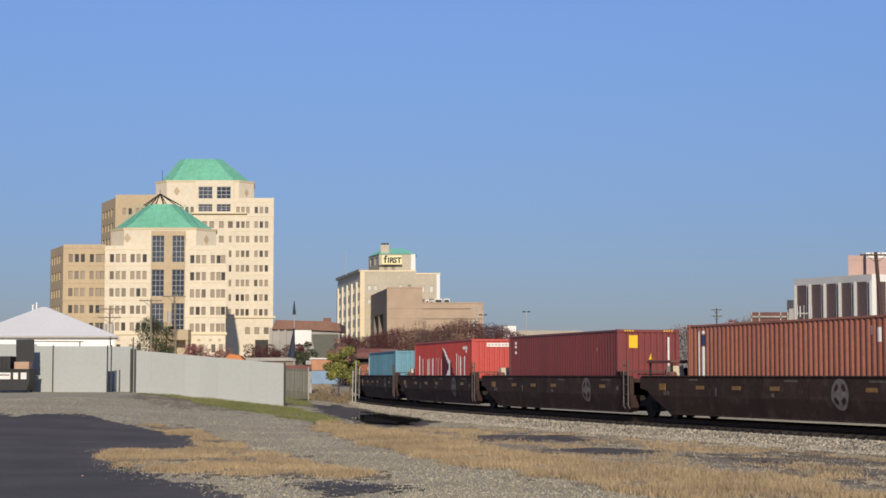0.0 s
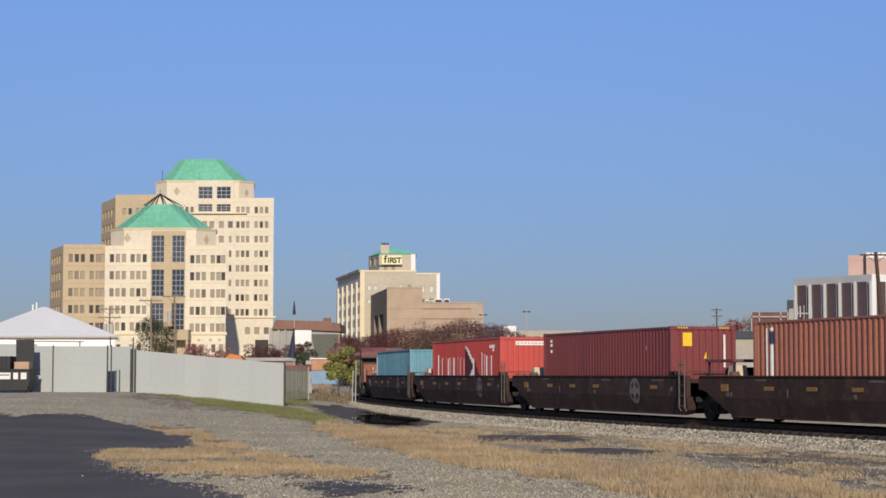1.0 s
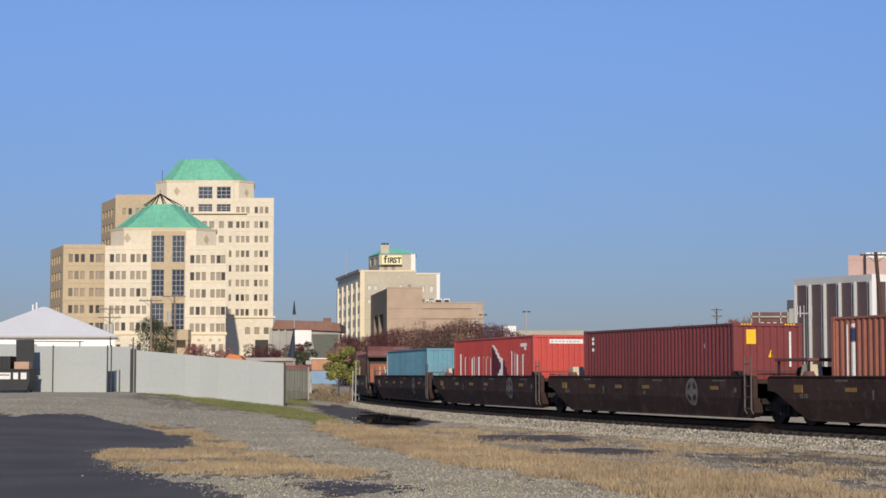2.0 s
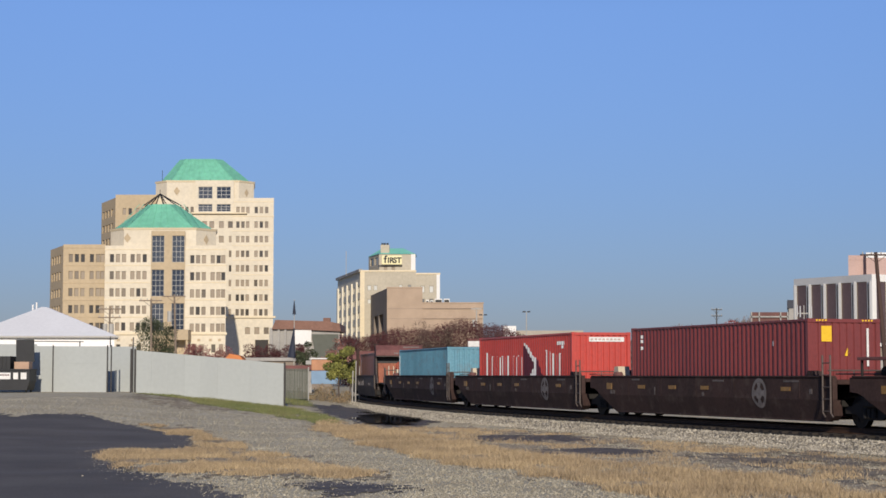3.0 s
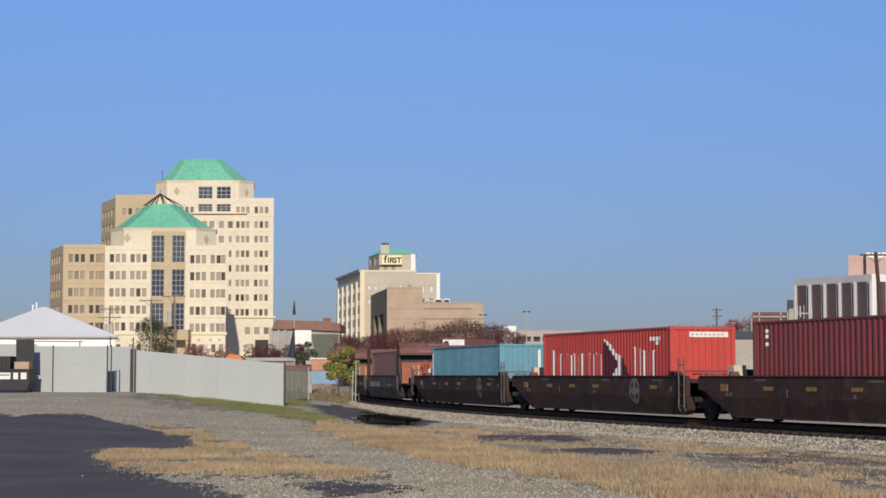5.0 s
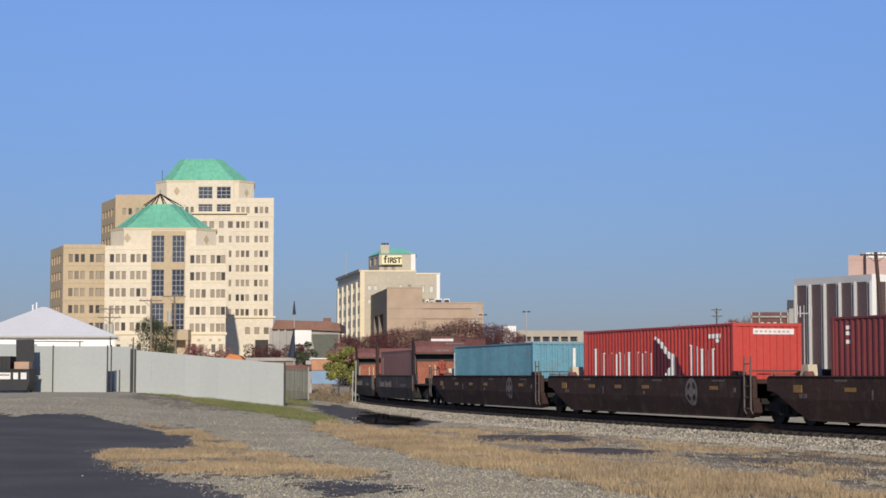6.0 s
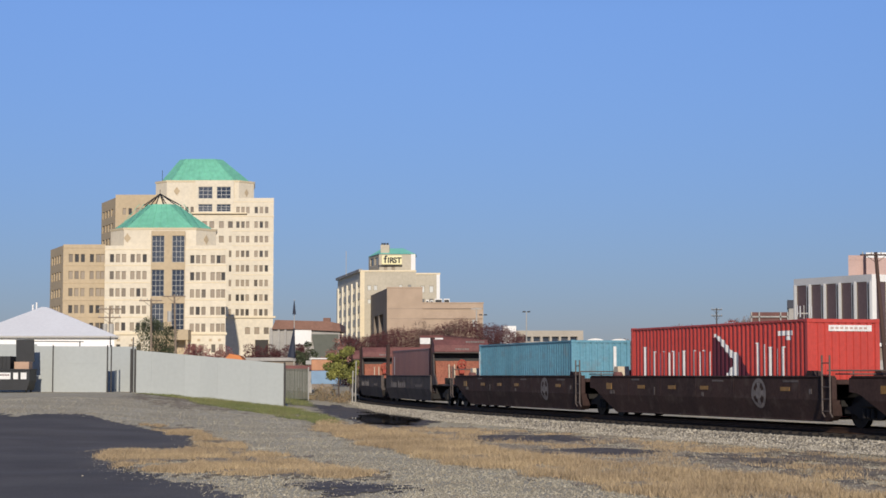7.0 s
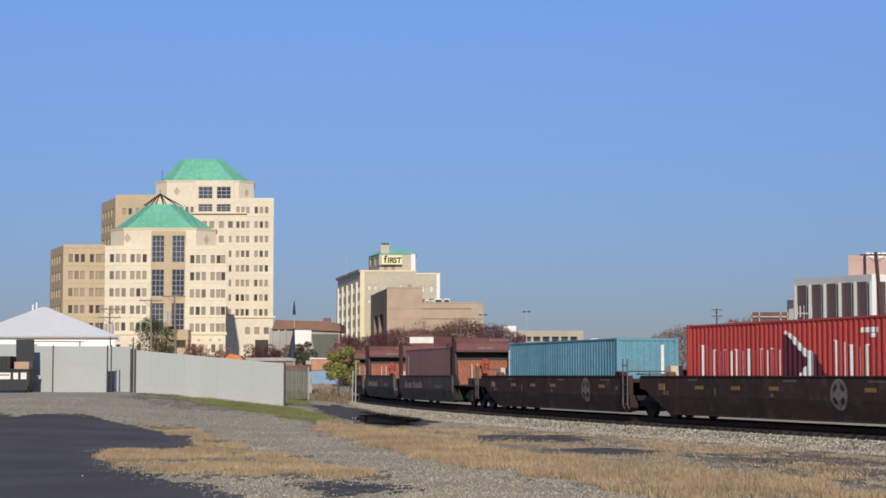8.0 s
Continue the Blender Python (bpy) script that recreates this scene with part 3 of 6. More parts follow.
def grown(x0, x1, y0, y1, cx, cy, g):
    return octagon(x0 - g, x1 + g, y0 - g, y1 + g, cx + g * 0.4, cy + g * 0.4)


def diamond(house, x, y, z, r):
    bm = bmesh.new()
    prism(bm, [(x - r * 0.75, z), (x, z - r), (x + r * 0.75, z), (x, z + r)], y - 0.05, y + 0.05)
    part("diamond_ornament", bm, M_TAN, house, "tan stone diamond")


def ledge(house, x0, x1, y, z, h=0.35, out=0.25, material=None):
    bm = bmesh.new()
    box(bm, x0 - out, x1 + out, y - out, y + 0.3, z, z + h, 0.03)
    part("ledge", bm, material or M_LEDGE, house)


def low_tower():
    h = thing("office_tower", "cream stone office block with a green hipped metal roof", "office building")
    Y = 415.0
    wall = bmesh.new()
    rows = [28.95, 25.0, 21.0, 17.0, 13.1]
    shell(wall, -78.4, -50.3, Y, Y + 24, 0, 31.9)
    left = wins_at(-78.4, [-76.8, -75.4, -74.0, -72.0, -70.6, -69.2], rows, 0.98, 1.9) + wins_at(-78.4, [-76.9, -75.1, -72.1, -70.3], [8.05], 1.0, 1.9)
    facade(h, wall, (-78.4, Y, 0), (1, 0, 0), 10.7, 0, 31.9, left)
    right = wins_at(-59.8, [-58.15, -56.8, -55.45, -53.4, -52.05, -50.95], [z - 0.25 for z in rows], 0.98, 1.9) + wins_at(-59.8, [-57.6, -55.8, -53.1, -51.3], [8.05], 1.0, 1.9)
    facade(h, wall, (-59.8, Y, 0), (1, 0, 0), 9.5, 0, 31.9, right)
    part("wall", wall, M_STONE, h)
    bay = bmesh.new()
    tall = [(a, b, c, d) for a, b in ((0.15, 3.05), (4.85, 7.75)) for c, d in ((28.0, 34.2), (20.1, 26.3), (12.2, 18.5))]
    facade(h, bay, (-67.7, Y - 0.15, 0), (1, 0, 0), 7.9, 0, 35.3, tall, 0.4, M_MUNTIN, M_BIGPANE, 2, 4)
    part("bay_wall", bay, M_TAN, h, "tan stone centre bay")
    for x in (-78.4, -59.8):
        w = 10.7 if x < -60 else 9.5
        for z in (30.9, 27.2, 23.2, 19.2, 15.2):
            ledge(h, x, x + w, Y, z, 0.22, 0.10)
        ledge(h, x, x + w, Y, 11.2, 0.6, 0.35)
        for k in range(2):
            for u in (0.9, 3.0):
                bm = bmesh.new()
                box(bm, x + w * 0.5 * k + u, x + w * 0.5 * k + u + 0.7, Y - 0.06, Y + 0.05, 9.7, 10.3)
                part("square_ornament", bm, M_TAN, h, "small tan stone square")
    drum = bmesh.new()
    loft(drum, octagon(-78.2, -53.4, Y + 0.7, Y + 22, 4.0, 5.0), 31.9, octagon(-78.2, -53.4, Y + 0.7, Y + 22, 4.0, 5.0), 35.6)
    part("drum", drum, M_STONE, h)
    eave = bmesh.new()
    loft(eave, grown(-78.2, -53.4, Y + 0.7, Y + 22, 4, 5, 0.1), 35.6, grown(-78.2, -53.4, Y + 0.7, Y + 22, 4, 5, 0.35), 36.1)
    part("eave", eave, M_LEDGE, h)
    roof = bmesh.new()
    loft(roof, octagon(-77.6, -54.2, Y + 0.9, Y + 21.6, 4, 5), 36.1, octagon(-70.2, -63.2, Y + 8, Y + 15, 1.6, 1.8), 42.3)
    roof_ob = part("roof", roof, M_COPPER, h, "green metal hipped roof")
    for i in range(11):
        x = -74.5 + i * 1.9
        t = (x + 65.1) / 12
        bm = bmesh.new()
        cyl(bm, (x - 0.8, Y + 0.9, 36.15), (-66.7 + t * 6.6, Y + 7.95, 42.32), 0.06, seg=5)
        part("seam", bm, M_COPPER, roof_ob)
    crown = thing("roof_finial", "dark steel rib finial over a green roof", "finial")
    for i in range(9):
        a = math.pi * 2 * i / 9
        bm = bmesh.new()
        cyl(bm, (-67.0 + 4.6 * math.cos(a), Y + 11.5 + 3.4 * math.sin(a), 42.2), (-67.6, Y + 11.5, 45.1), 0.13, seg=5)
        part("rib", bm, M_DARK, crown)
    bm = bmesh.new()
    cyl(bm, (-67.3, Y + 11.5, 42.2), (-67.6, Y + 11.5, 44.2), 1.4, 0.3, 8)
    part("lantern", bm, M_LEDGE, crown)
    bm = bmesh.new()
    cyl(bm, (-67.6, Y + 11.5, 45.0), (-67.6, Y + 11.5, 46.1), 0.08, seg=5)
    part("spike", bm, M_DARK, crown)
    bm = bmesh.new()
    box(bm, -62.2, -58.2, Y - 5, Y - 0.2, 9.9, 12.3, 0.05)
    part("entrance_canopy", bm, M_TAN, h, "tan stone entrance canopy")
    for x in (-61.9, -58.8):
        bm = bmesh.new()
        box(bm, x, x + 0.5, Y - 4.8, Y - 4.3, 0, 9.9)
        part("canopy_pillar", bm, M_TAN, h)
    diamond(h, -73.4, Y + 0.66, 33.7, 1.1)
    bm = bmesh.new()
    prism(bm, [(-0.75, 33.5), (0, 32.4), (0.75, 33.5), (0, 34.6)], -0.05, 0.05)
    part("diamond_ornament", bm, M_TAN, h, "tan stone diamond", at=pose(-55.35, Y + 3.15, 0, 0, 0, 51.3))


def tan_wing():
    h = thing("office_wing", "tan stone office wing with rows of small windows", "office building")
    Y = 417.0
    wall = bmesh.new()
    rows = [29.1, 25.15, 21.15, 17.2, 13.1]
    shell(wall, -88.5, -78.8, Y, Y + 14, 0, 32.3)
    facade(h, wall, (-88.5, Y, 0), (1, 0, 0), 9.7, 0, 32.3, wins_at(-88.5, [-86.75, -85.35, -83.95, -81.85, -80.4, -79.35], rows, 0.98, 1.9))
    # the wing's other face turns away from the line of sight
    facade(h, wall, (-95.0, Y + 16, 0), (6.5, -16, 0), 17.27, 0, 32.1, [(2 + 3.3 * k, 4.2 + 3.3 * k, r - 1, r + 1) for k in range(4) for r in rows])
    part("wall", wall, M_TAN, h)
    for z in (31.4, 27.3, 23.2, 19.2, 15.2):
        ledge(h, -88.5, -78.8, Y, z, 0.2, 0.08, M_TAN)


def high_tower():
    h = thing("office_tower", "tall cream stone office tower with a green hipped metal roof", "office building")
    Y = 479.0
    wall = bmesh.new()
    rows = [46.05 - 3.92 * k for k in range(8)]
    shell(wall, -75.0, -45.4, Y, Y + 26, 0, 49.3)
    wins = wins_at(-75, [-55.0, -53.65, -52.35, -50.1, -48.7, -47.3], rows, 0.92, 1.75) + wins_at(-75, [-57.0], rows[2:], 0.7, 1.75)
    wins += wins_at(-75, [-63.9, -62.0, -59.4, -57.0], rows[1:2], 1.3, 1.8) + wins_at(-75, [-62.0, -59.4], rows[2:3], 1.3, 1.8)
    wins += wins_at(-75, [-70.0, -68.7, -67.3], rows[:1], 0.9, 1.75)
    wins += wins_at(-75, [-52.2, -49.7, -47.2], [13.7], 1.35, 1.8)
    wins += wins_at(-75, [-48.4], [7.6], 3.6, 7.4)
    facade(h, wall, (-75.0, Y, 0), (1, 0, 0), 29.6, 0, 49.3, wins)
    part("wall", wall, M_STONE, h)
    for z in [48.2 - 3.92 * k for k in range(8)]:
        ledge(h, -56.4, -45.4, Y, z, 0.2, 0.08)
    ledge(h, -57.5, -45.2, Y, 17.1, 0.5, 0.5)
    ledge(h, -66.6, -53.4, Y, 45.0, 0.35, 0.9)
    crown = bmesh.new()
    loft(crown, octagon(-77.8, -51.2, Y + 0.4, Y + 24, 3.6, 4), 47.5, octagon(-77.8, -51.2, Y + 0.4, Y + 24, 3.6, 4), 53.6)
    part("drum", crown, M_STONE, h)
    bay = bmesh.new()
    facade(h, bay, (-66.4, Y - 0.5, 0), (1, 0, 0), 10.3, 45.3, 53.9,
           [(0.8, 4.6, 49.1, 52.3), (5.7, 9.5, 49.1, 52.3), (0.8, 4.6, 45.6, 47.6), (5.7, 9.5, 45.6, 47.6)], 0.4, M_MUNTIN, M_BIGPANE, 2, 2)
    part("bay_wall", bay, M_STONE, h)
    bm = bmesh.new()
    box(bm, -66.4, -56.1, Y - 0.08, Y + 2.5, 45.3, 53.9)
    part("bay_core", bm, M_STONE, h)
    eave = bmesh.new()
    loft(eave, grown(-77.8, -51.2, Y + 0.4, Y + 24, 3.6, 4, 0.1), 53.6, grown(-77.8, -51.2, Y + 0.4, Y + 24, 3.6, 4, 0.3), 54.1)
    part("eave", eave, M_LEDGE, h)
    roof = bmesh.new()
    loft(roof, octagon(-76.6, -52.3, Y + 1.0, Y + 23, 3.6, 4), 54.1, octagon(-72.2, -60.4, Y + 8, Y + 16, 2, 2), 60.8)
    roof_ob = part("roof", roof, M_COPPER, h, "green metal hipped roof")
    for i in range(10):
        t = (i - 4.5) / 4.5
        bm = bmesh.new()
        cyl(bm, (-64.5 + t * 8.2, Y + 1.0, 54.15), (-66.3 + t * 4, Y + 7.98, 60.82), 0.06, seg=5)
        part("seam", bm, M_COPPER, roof_ob)
    diamond(h, -71.5, Y + 0.36, 51.2, 1.15)
    bm = bmesh.new()
    prism(bm, [(-0.75, 50.9), (0, 49.8), (0.75, 50.9), (0, 52.0)], -0.05, 0.05)
    part("diamond_ornament", bm, M_TAN, h, "tan stone diamond", at=pose(-53.0, Y + 2.36, 0, 0, 0, 48))
    for x in (-76.0, -62.5):
        bm = bmesh.new()
        cyl(bm, (x, Y + 0.3 if x > -70 else Y + 4, 52.5), (x, Y + 0.3 if x > -70 else Y + 4, 57.2 if x < -70 else 54.3), 0.07, seg=5)
        part("roof_mast", bm, M_DARK, h)
    w = thing("office_wing", "tan stone wing behind the tall office tower", "office building")
    wall = bmesh.new()
    shell(wall, -88.6, -75.2, Y + 4, Y + 22, 0, 50.6)
    facade(w, wall, (-88.6, Y + 4, 0), (1, 0, 0), 13.4, 0, 50.6, wins_at(-88.6, [-86.2, -84.6, -82.6, -81.0, -79.0], rows[:4], 0.95, 1.75))
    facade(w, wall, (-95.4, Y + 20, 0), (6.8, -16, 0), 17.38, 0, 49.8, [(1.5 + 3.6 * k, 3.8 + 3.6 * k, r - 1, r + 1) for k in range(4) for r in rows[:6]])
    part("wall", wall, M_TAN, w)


low_tower()
tan_wing()
high_tower()


def bank_building():
    h = thing("bank_building", "cream stone office block with white piers and a roof sign", "office building")
    Y = 525.0
    wall = bmesh.new()
    shell(wall, -24.0, -8.0, Y, Y + 30, 0, 32.1)
    facade(h, wall, (-24.0, Y, 0), (1, 0, 0), 16.0, 0, 32.1,
           wins_at(-24, [-21.6, -19.8], [27.4], 1.1, 1.5) + wins_at(-24, [-21.6], [23.4], 1.0, 1.3) + wins_at(-24, [-12.4, -9.8], [27.2], 1.0, 2.2), pane=M_PALEPANE)
    facade(h, wall, (-8.0, Y + 0.5, 0), (1, 0, 0), 7.0, 0, 31.3, wins_at(-8, [-6.0, -3.4], [27.0], 1.2, 2.0) + wins_at(-8, [-6.0, -3.4], [23.2], 1.2, 2.0), pane=M_PALEPANE)
    shell(wall, -8.0, -1.0, Y + 0.5, Y + 26, 0, 31.3)
    part("wall", wall, M_GREYTAN, h)
    # the flank with white piers
    flank = bmesh.new()
    x0, y0, x1, y1 = -33.8, Y + 50.0, -24.0, Y
    long = math.hypot(x1 - x0, y1 - y0)
    n = 5
    bay = long / n
    wins = [(bay * k + bay * 0.36, bay * (k + 1) - bay * 0.06, z, z + 1.9) for k in range(n) for z in (26.2, 22.3, 18.4, 14.6)] + [(bay * k + bay * 0.3, bay * k + bay * 0.8, 8.6, 10.6) for k in range(n)]
    facade(h, flank, (x0, y0, 0), (x1 - x0, y1 - y0, 0), long, 0, 32.1, wins, 0.3, M_MUNTIN, M_PANE)
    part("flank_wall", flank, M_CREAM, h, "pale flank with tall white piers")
    bm = bmesh.new()
    for k in range(n):
        u = (bay * k + bay * 0.18) / long
        cx, cy = x0 + (x1 - x0) * u, y0 + (y1 - y0) * u
        box(bm, -1.1, 1.1, -0.45, 0.1, 12.6, 29.4)
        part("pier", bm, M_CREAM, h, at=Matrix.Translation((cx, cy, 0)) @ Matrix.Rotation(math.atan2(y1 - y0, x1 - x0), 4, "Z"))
        bm = bmesh.new()
    bm.free()
    bm = bmesh.new()
    box(bm, 0, long, -0.7, 0.3, 32.1, 32.9)
    part("cornice", bm, M_GREYWALL, h, at=Matrix.Translation((x0, y0, 0)) @ Matrix.Rotation(math.atan2(y1 - y0, x1 - x0), 4, "Z"))
    ledge(h, -24.0, -8.0, Y, 32.1, 0.5, 0.2, M_LEDGE)
    ledge(h, -8.0, -1.0, Y + 0.5, 31.3, 0.5, 0.2, M_LEDGE)
    bm = bmesh.new()
    box(bm, -24.3, -23.0, Y - 0.12, Y + 0.5, 0, 32.1)
    part("corner_pier", bm, M_LEDGE, h)
    bm = bmesh.new()
    box(bm, -1.9, -0.9, Y + 0.3, Y + 1.0, 20, 31.3)
    part("corner_pier", bm, M_WHITEWALL, h)
    pent = bmesh.new()
    shell(pent, -18.8, -8.2, Y + 1.5, Y + 14, 32.1, 37.4)
    facade(h, pent, (-18.8, Y + 1.5, 0), (1, 0, 0), 10.6, 32.1, 37.4, wins_at(-18.8, [-16.9, -14.6], [33.2], 1.0, 1.6))
    facade(h, pent, (-22.4, Y + 14, 0), (3.6, -12.5, 0), 13.0, 32.1, 37.4, [(2, 6, 34.4, 36.6), (7.5, 11.5, 34.4, 36.6)])
    part("penthouse_wall", pent, M_GREYTAN, h)
    bm = bmesh.new()
    box(bm, -9.4, -8.1, Y + 1.3, Y + 2.2, 32.1, 37.4)
    part("corner_pier", bm, M_WHITEWALL, h)
    roof = bmesh.new()
    loft(roof, [(-22.6, Y + 14.2), (-19.0, Y + 1.2), (-8.0, Y + 1.2), (-7.9, Y + 14.2)], 37.4, [(-18.6, Y + 9), (-16.6, Y + 6), (-11.8, Y + 6), (-11.5, Y + 9)], 39.4)
    part("roof", roof, M_TEAL, h, "pale teal metal roof")
    bm = bmesh.new()
    box(bm, -18.4, -15.8, Y + 2.2, Y + 5, 37.4, 40.2, 0.05)
    part("chimney", bm, M_GREYTAN, h)
    for x in (-17.9, -17.2, -16.4):
        bm = bmesh.new()
        cyl(bm, (x, Y + 3.5, 40.2), (x, Y + 3.5, 40.8), 0.3, seg=8)
        part("flue", bm, M_DARK, h)
    bm = bmesh.new()
    cyl(bm, (-29.5, Y + 20, 32), (-29.5, Y + 20, 39.5), 0.09, seg=6)
    part("flagpole", bm, M_MUNTIN, h)
    sign = thing("roof_sign", "cream roof sign with black lettering", "sign")
    bm = bmesh.new()
    box(bm, -18.0, -12.1, Y + 1.05, Y + 1.4, 34.3, 37.0, 0.04)
    part("panel", bm, M_SIGN, sign)
    bm = bmesh.new()
    box(bm, -19.0, -12.0, Y + 0.7, Y + 1.45, 33.9, 34.1)
    part("shelf", bm, M_DARK, sign)
    for ch, x, sc in (("f", -17.35, 3.0), ("I", -16.35, 2.2), ("R", -15.75, 2.2), ("S", -14.6, 2.2), ("T", -13.55, 2.2)):
        cu = bpy.data.curves.new("letter", "FONT")
        cu.body, cu.size, cu.extrude, cu.offset = ch, sc, 0.04, 0.09
        cu.materials.append(M_BLACK)
        ob = new("letter", cu)
        ob.parent = sign
        ob.matrix_basis = pose(x, Y + 1.0, 34.85, 90, 0, 0)


def brick_hall():
    h = thing("brick_hall", "windowless brown brick hall with a stepped roofline", "building")
    Y = 480.0
    wall = bmesh.new()
    shell(wall, -15.0, -5.5, Y, Y + 24, 0, 25.1, True)
    shell(wall, -5.5, 10.8, Y + 0.3, Y + 24, 0, 21.0, True)
    part("wall", wall, M_BRICK, h)
    # the flank's shade is put into a darker brick colour than the front's
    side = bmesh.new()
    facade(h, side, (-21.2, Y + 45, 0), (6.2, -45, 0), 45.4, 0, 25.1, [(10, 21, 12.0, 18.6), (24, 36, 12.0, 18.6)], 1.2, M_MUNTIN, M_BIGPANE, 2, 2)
    part("flank_wall", side, M_DARKTAN, h, "brown flank coloured darker for shade, with a tall opening")
    for z in (13.6, 16.9, 19.6):
        ledge(h, -14.9, 10.7, Y + 0.3 if z < 0 else Y, z, 0.10, 0.02, M_DARKTAN)
    ledge(h, -15.0, -5.5, Y, 25.1, 0.35, 0.12, M_BRICK)
    ledge(h, -5.4, 10.8, Y + 0.3, 21.0, 0.35, 0.12, M_BRICK)
    for x0, x1, hh in ((-4.6, -3.8, 0.8), (-2.2, -0.2, 1.1), (0.2, 1.8, 1.1), (-3.4, -2.6, 0.7)):
        u = thing("roof_vent_unit", "white roof air handling unit", "air unit", group="roof units")
        bm = bmesh.new()
        box(bm, x0, x1, Y + 2.2, Y + 4, 21.0, 21.3 + hh, 0.05)
        part("casing", bm, M_WHITEWALL, u)
        bm = bmesh.new()
        box(bm, x0 + 0.15, x1 - 0.15, Y + 2.15, Y + 2.21, 21.3, 21.0 + hh)
        part("grille", bm, M_DARK, u)


def pier_office():
    """The long office with white fins; it comes nearer to one side."""
    h = thing("pier_office", "white office block with tall bronze windows between piers", "office building")
    a, b = Vector((67.0, 342.0, 0)), Vector((77.75, 324.65, 0))
    u = (b - a).normalized()
    long = (b - a).length
    wall = bmesh.new()
    bay = 3.95
    wins = []
    for k in range(int(long / bay)):
        wins += [(0.4 + bay * k + 0.30, 0.4 + bay * k + 2.95, 3.0, 18.9), (0.4 + bay * k + 3.10, 0.4 + bay * k + 3.80, 3.0, 18.5)]
    facade(h, wall, a, u, long, 0, 20.2, wins, 0.25, M_WFRAME, M_BRONZE, 0, 0)
    nrm = u.cross(Vector((0, 0, 1)))
    back = -nrm * 20
    # the face round the corner: its sunlight is put into a whiter wall colour
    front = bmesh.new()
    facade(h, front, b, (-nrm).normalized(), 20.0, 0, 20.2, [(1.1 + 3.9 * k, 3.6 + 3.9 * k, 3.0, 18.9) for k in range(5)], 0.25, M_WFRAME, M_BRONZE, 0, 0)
    part("front_wall", front, M_WHITEWALL, h, "white front with its sunlight put into a whiter colour")
    v = [wall.verts.new(p) for p in (a, a + back, a + back + Vector((0, 0, 20.2)), a + Vector((0, 0, 20.2)), b + back, b + back + Vector((0, 0, 20.2)), b + Vector((0, 0, 20.2)))]
    for q in ((0, 1, 2, 3), (1, 4, 5, 2), (3, 2, 5, 6)):
        wall.faces.new([v[i] for i in q])
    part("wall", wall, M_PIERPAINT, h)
    for k in range(int(long / bay) + 1):
        p = a + u * (0.4 + bay * k + 0.08) + nrm * 0.2
        bm = bmesh.new()
        box(bm, -0.16, 0.16, -0.25, 0.25, 0, 19.0, 0.03)
        part("fin", bm, M_PIERPAINT, h, at=Matrix.Translation(p) @ Matrix.Rotation(math.atan2(u.y, u.x), 4, "Z"))
    for x0, x1, y, z, cap in ((78.6, 84.0, 347, 24.2, 0.9), (81.6, 96.0, 345, 24.5, 1.0)):
        bm = bmesh.new()
        shell(bm, x0, x1, y, y + 9, 15, z, True)
        part("roof_block", bm, M_PINK, h, "pink roof block")
        bm = bmesh.new()
        shell(bm, x0, x1, y - 0.1, y + 9, z, z + cap, True)
        part("roof_coping", bm, M_WHITEWALL if x0 > 80 else M_PINK, h)
    bm = bmesh.new()
    shell(bm, 65.6, 66.8, 341.5, 348, 14.6, 16.2, True)
    part("stair_tower", bm, M_NAVYWALL, h, "dark blue stair tower head")
    bm = bmesh.new()
    shell(bm, 65.9, 66.9, 341.6, 348, 0, 14.6, True)
    part("stair_shaft", bm, M_GREYWALL, h)
    mast = thing("antenna_mast", "slim mast with white panel antennas", "antenna")
    bm = bmesh.new()
    cyl(bm, (60.6, 301, 0), (60.6, 301, 13.6), 0.12, 0.08, 8)
    part("pole", bm, M_MUNTIN, mast)
    bm = bmesh.new()
    box(bm, 59.3, 61.9, 300.9, 301.0, 12.2, 12.35)
    part("cross_arm", bm, M_MUNTIN, mast)
    for x, z in ((59.4, 13.7), (59.9, 13.5), (61.4, 13.8), (61.8, 13.4)):
        bm = bmesh.new()
        box(bm, x - 0.09, x + 0.09, 300.6, 300.85, z - 1.9, z, 0.02)
        part("panel", bm, M_PIERPAINT, mast)
    g = thing("brick_block", "dark red brick block with a white roof frame", "building")
    wall = bmesh.new()
    a2 = Vector((51.8, 302.0, 0))
    shell(wall, 51.8, 58.1, 302, 316, 0, 12.5)
    facade(g, wall, a2, (1, 0, 0), 6.3, 0, 12.5, [(1.7 + 1.05 * k, 2.35 + 1.05 * k, z, z + 1.5) for k in range(4) for z in (9.4, 6.4)], pane=M_PALEPANE)
    part("wall", wall, M_DARKBRICK, g)
    for x in (51.9, 53.2, 56.8, 58.0):
        bm = bmesh.new()
        box(bm, x - 0.10, x + 0.10, 301.6, 301.9, 6, 12.5)
        part("frame_post", bm, M_GREYWALL, g)
    bm = bmesh.new()
    box(bm, 51.6, 58.2, 301.6, 301.9, 11.6, 11.85)
    part("frame_rail", bm, M_GREYWALL, g)


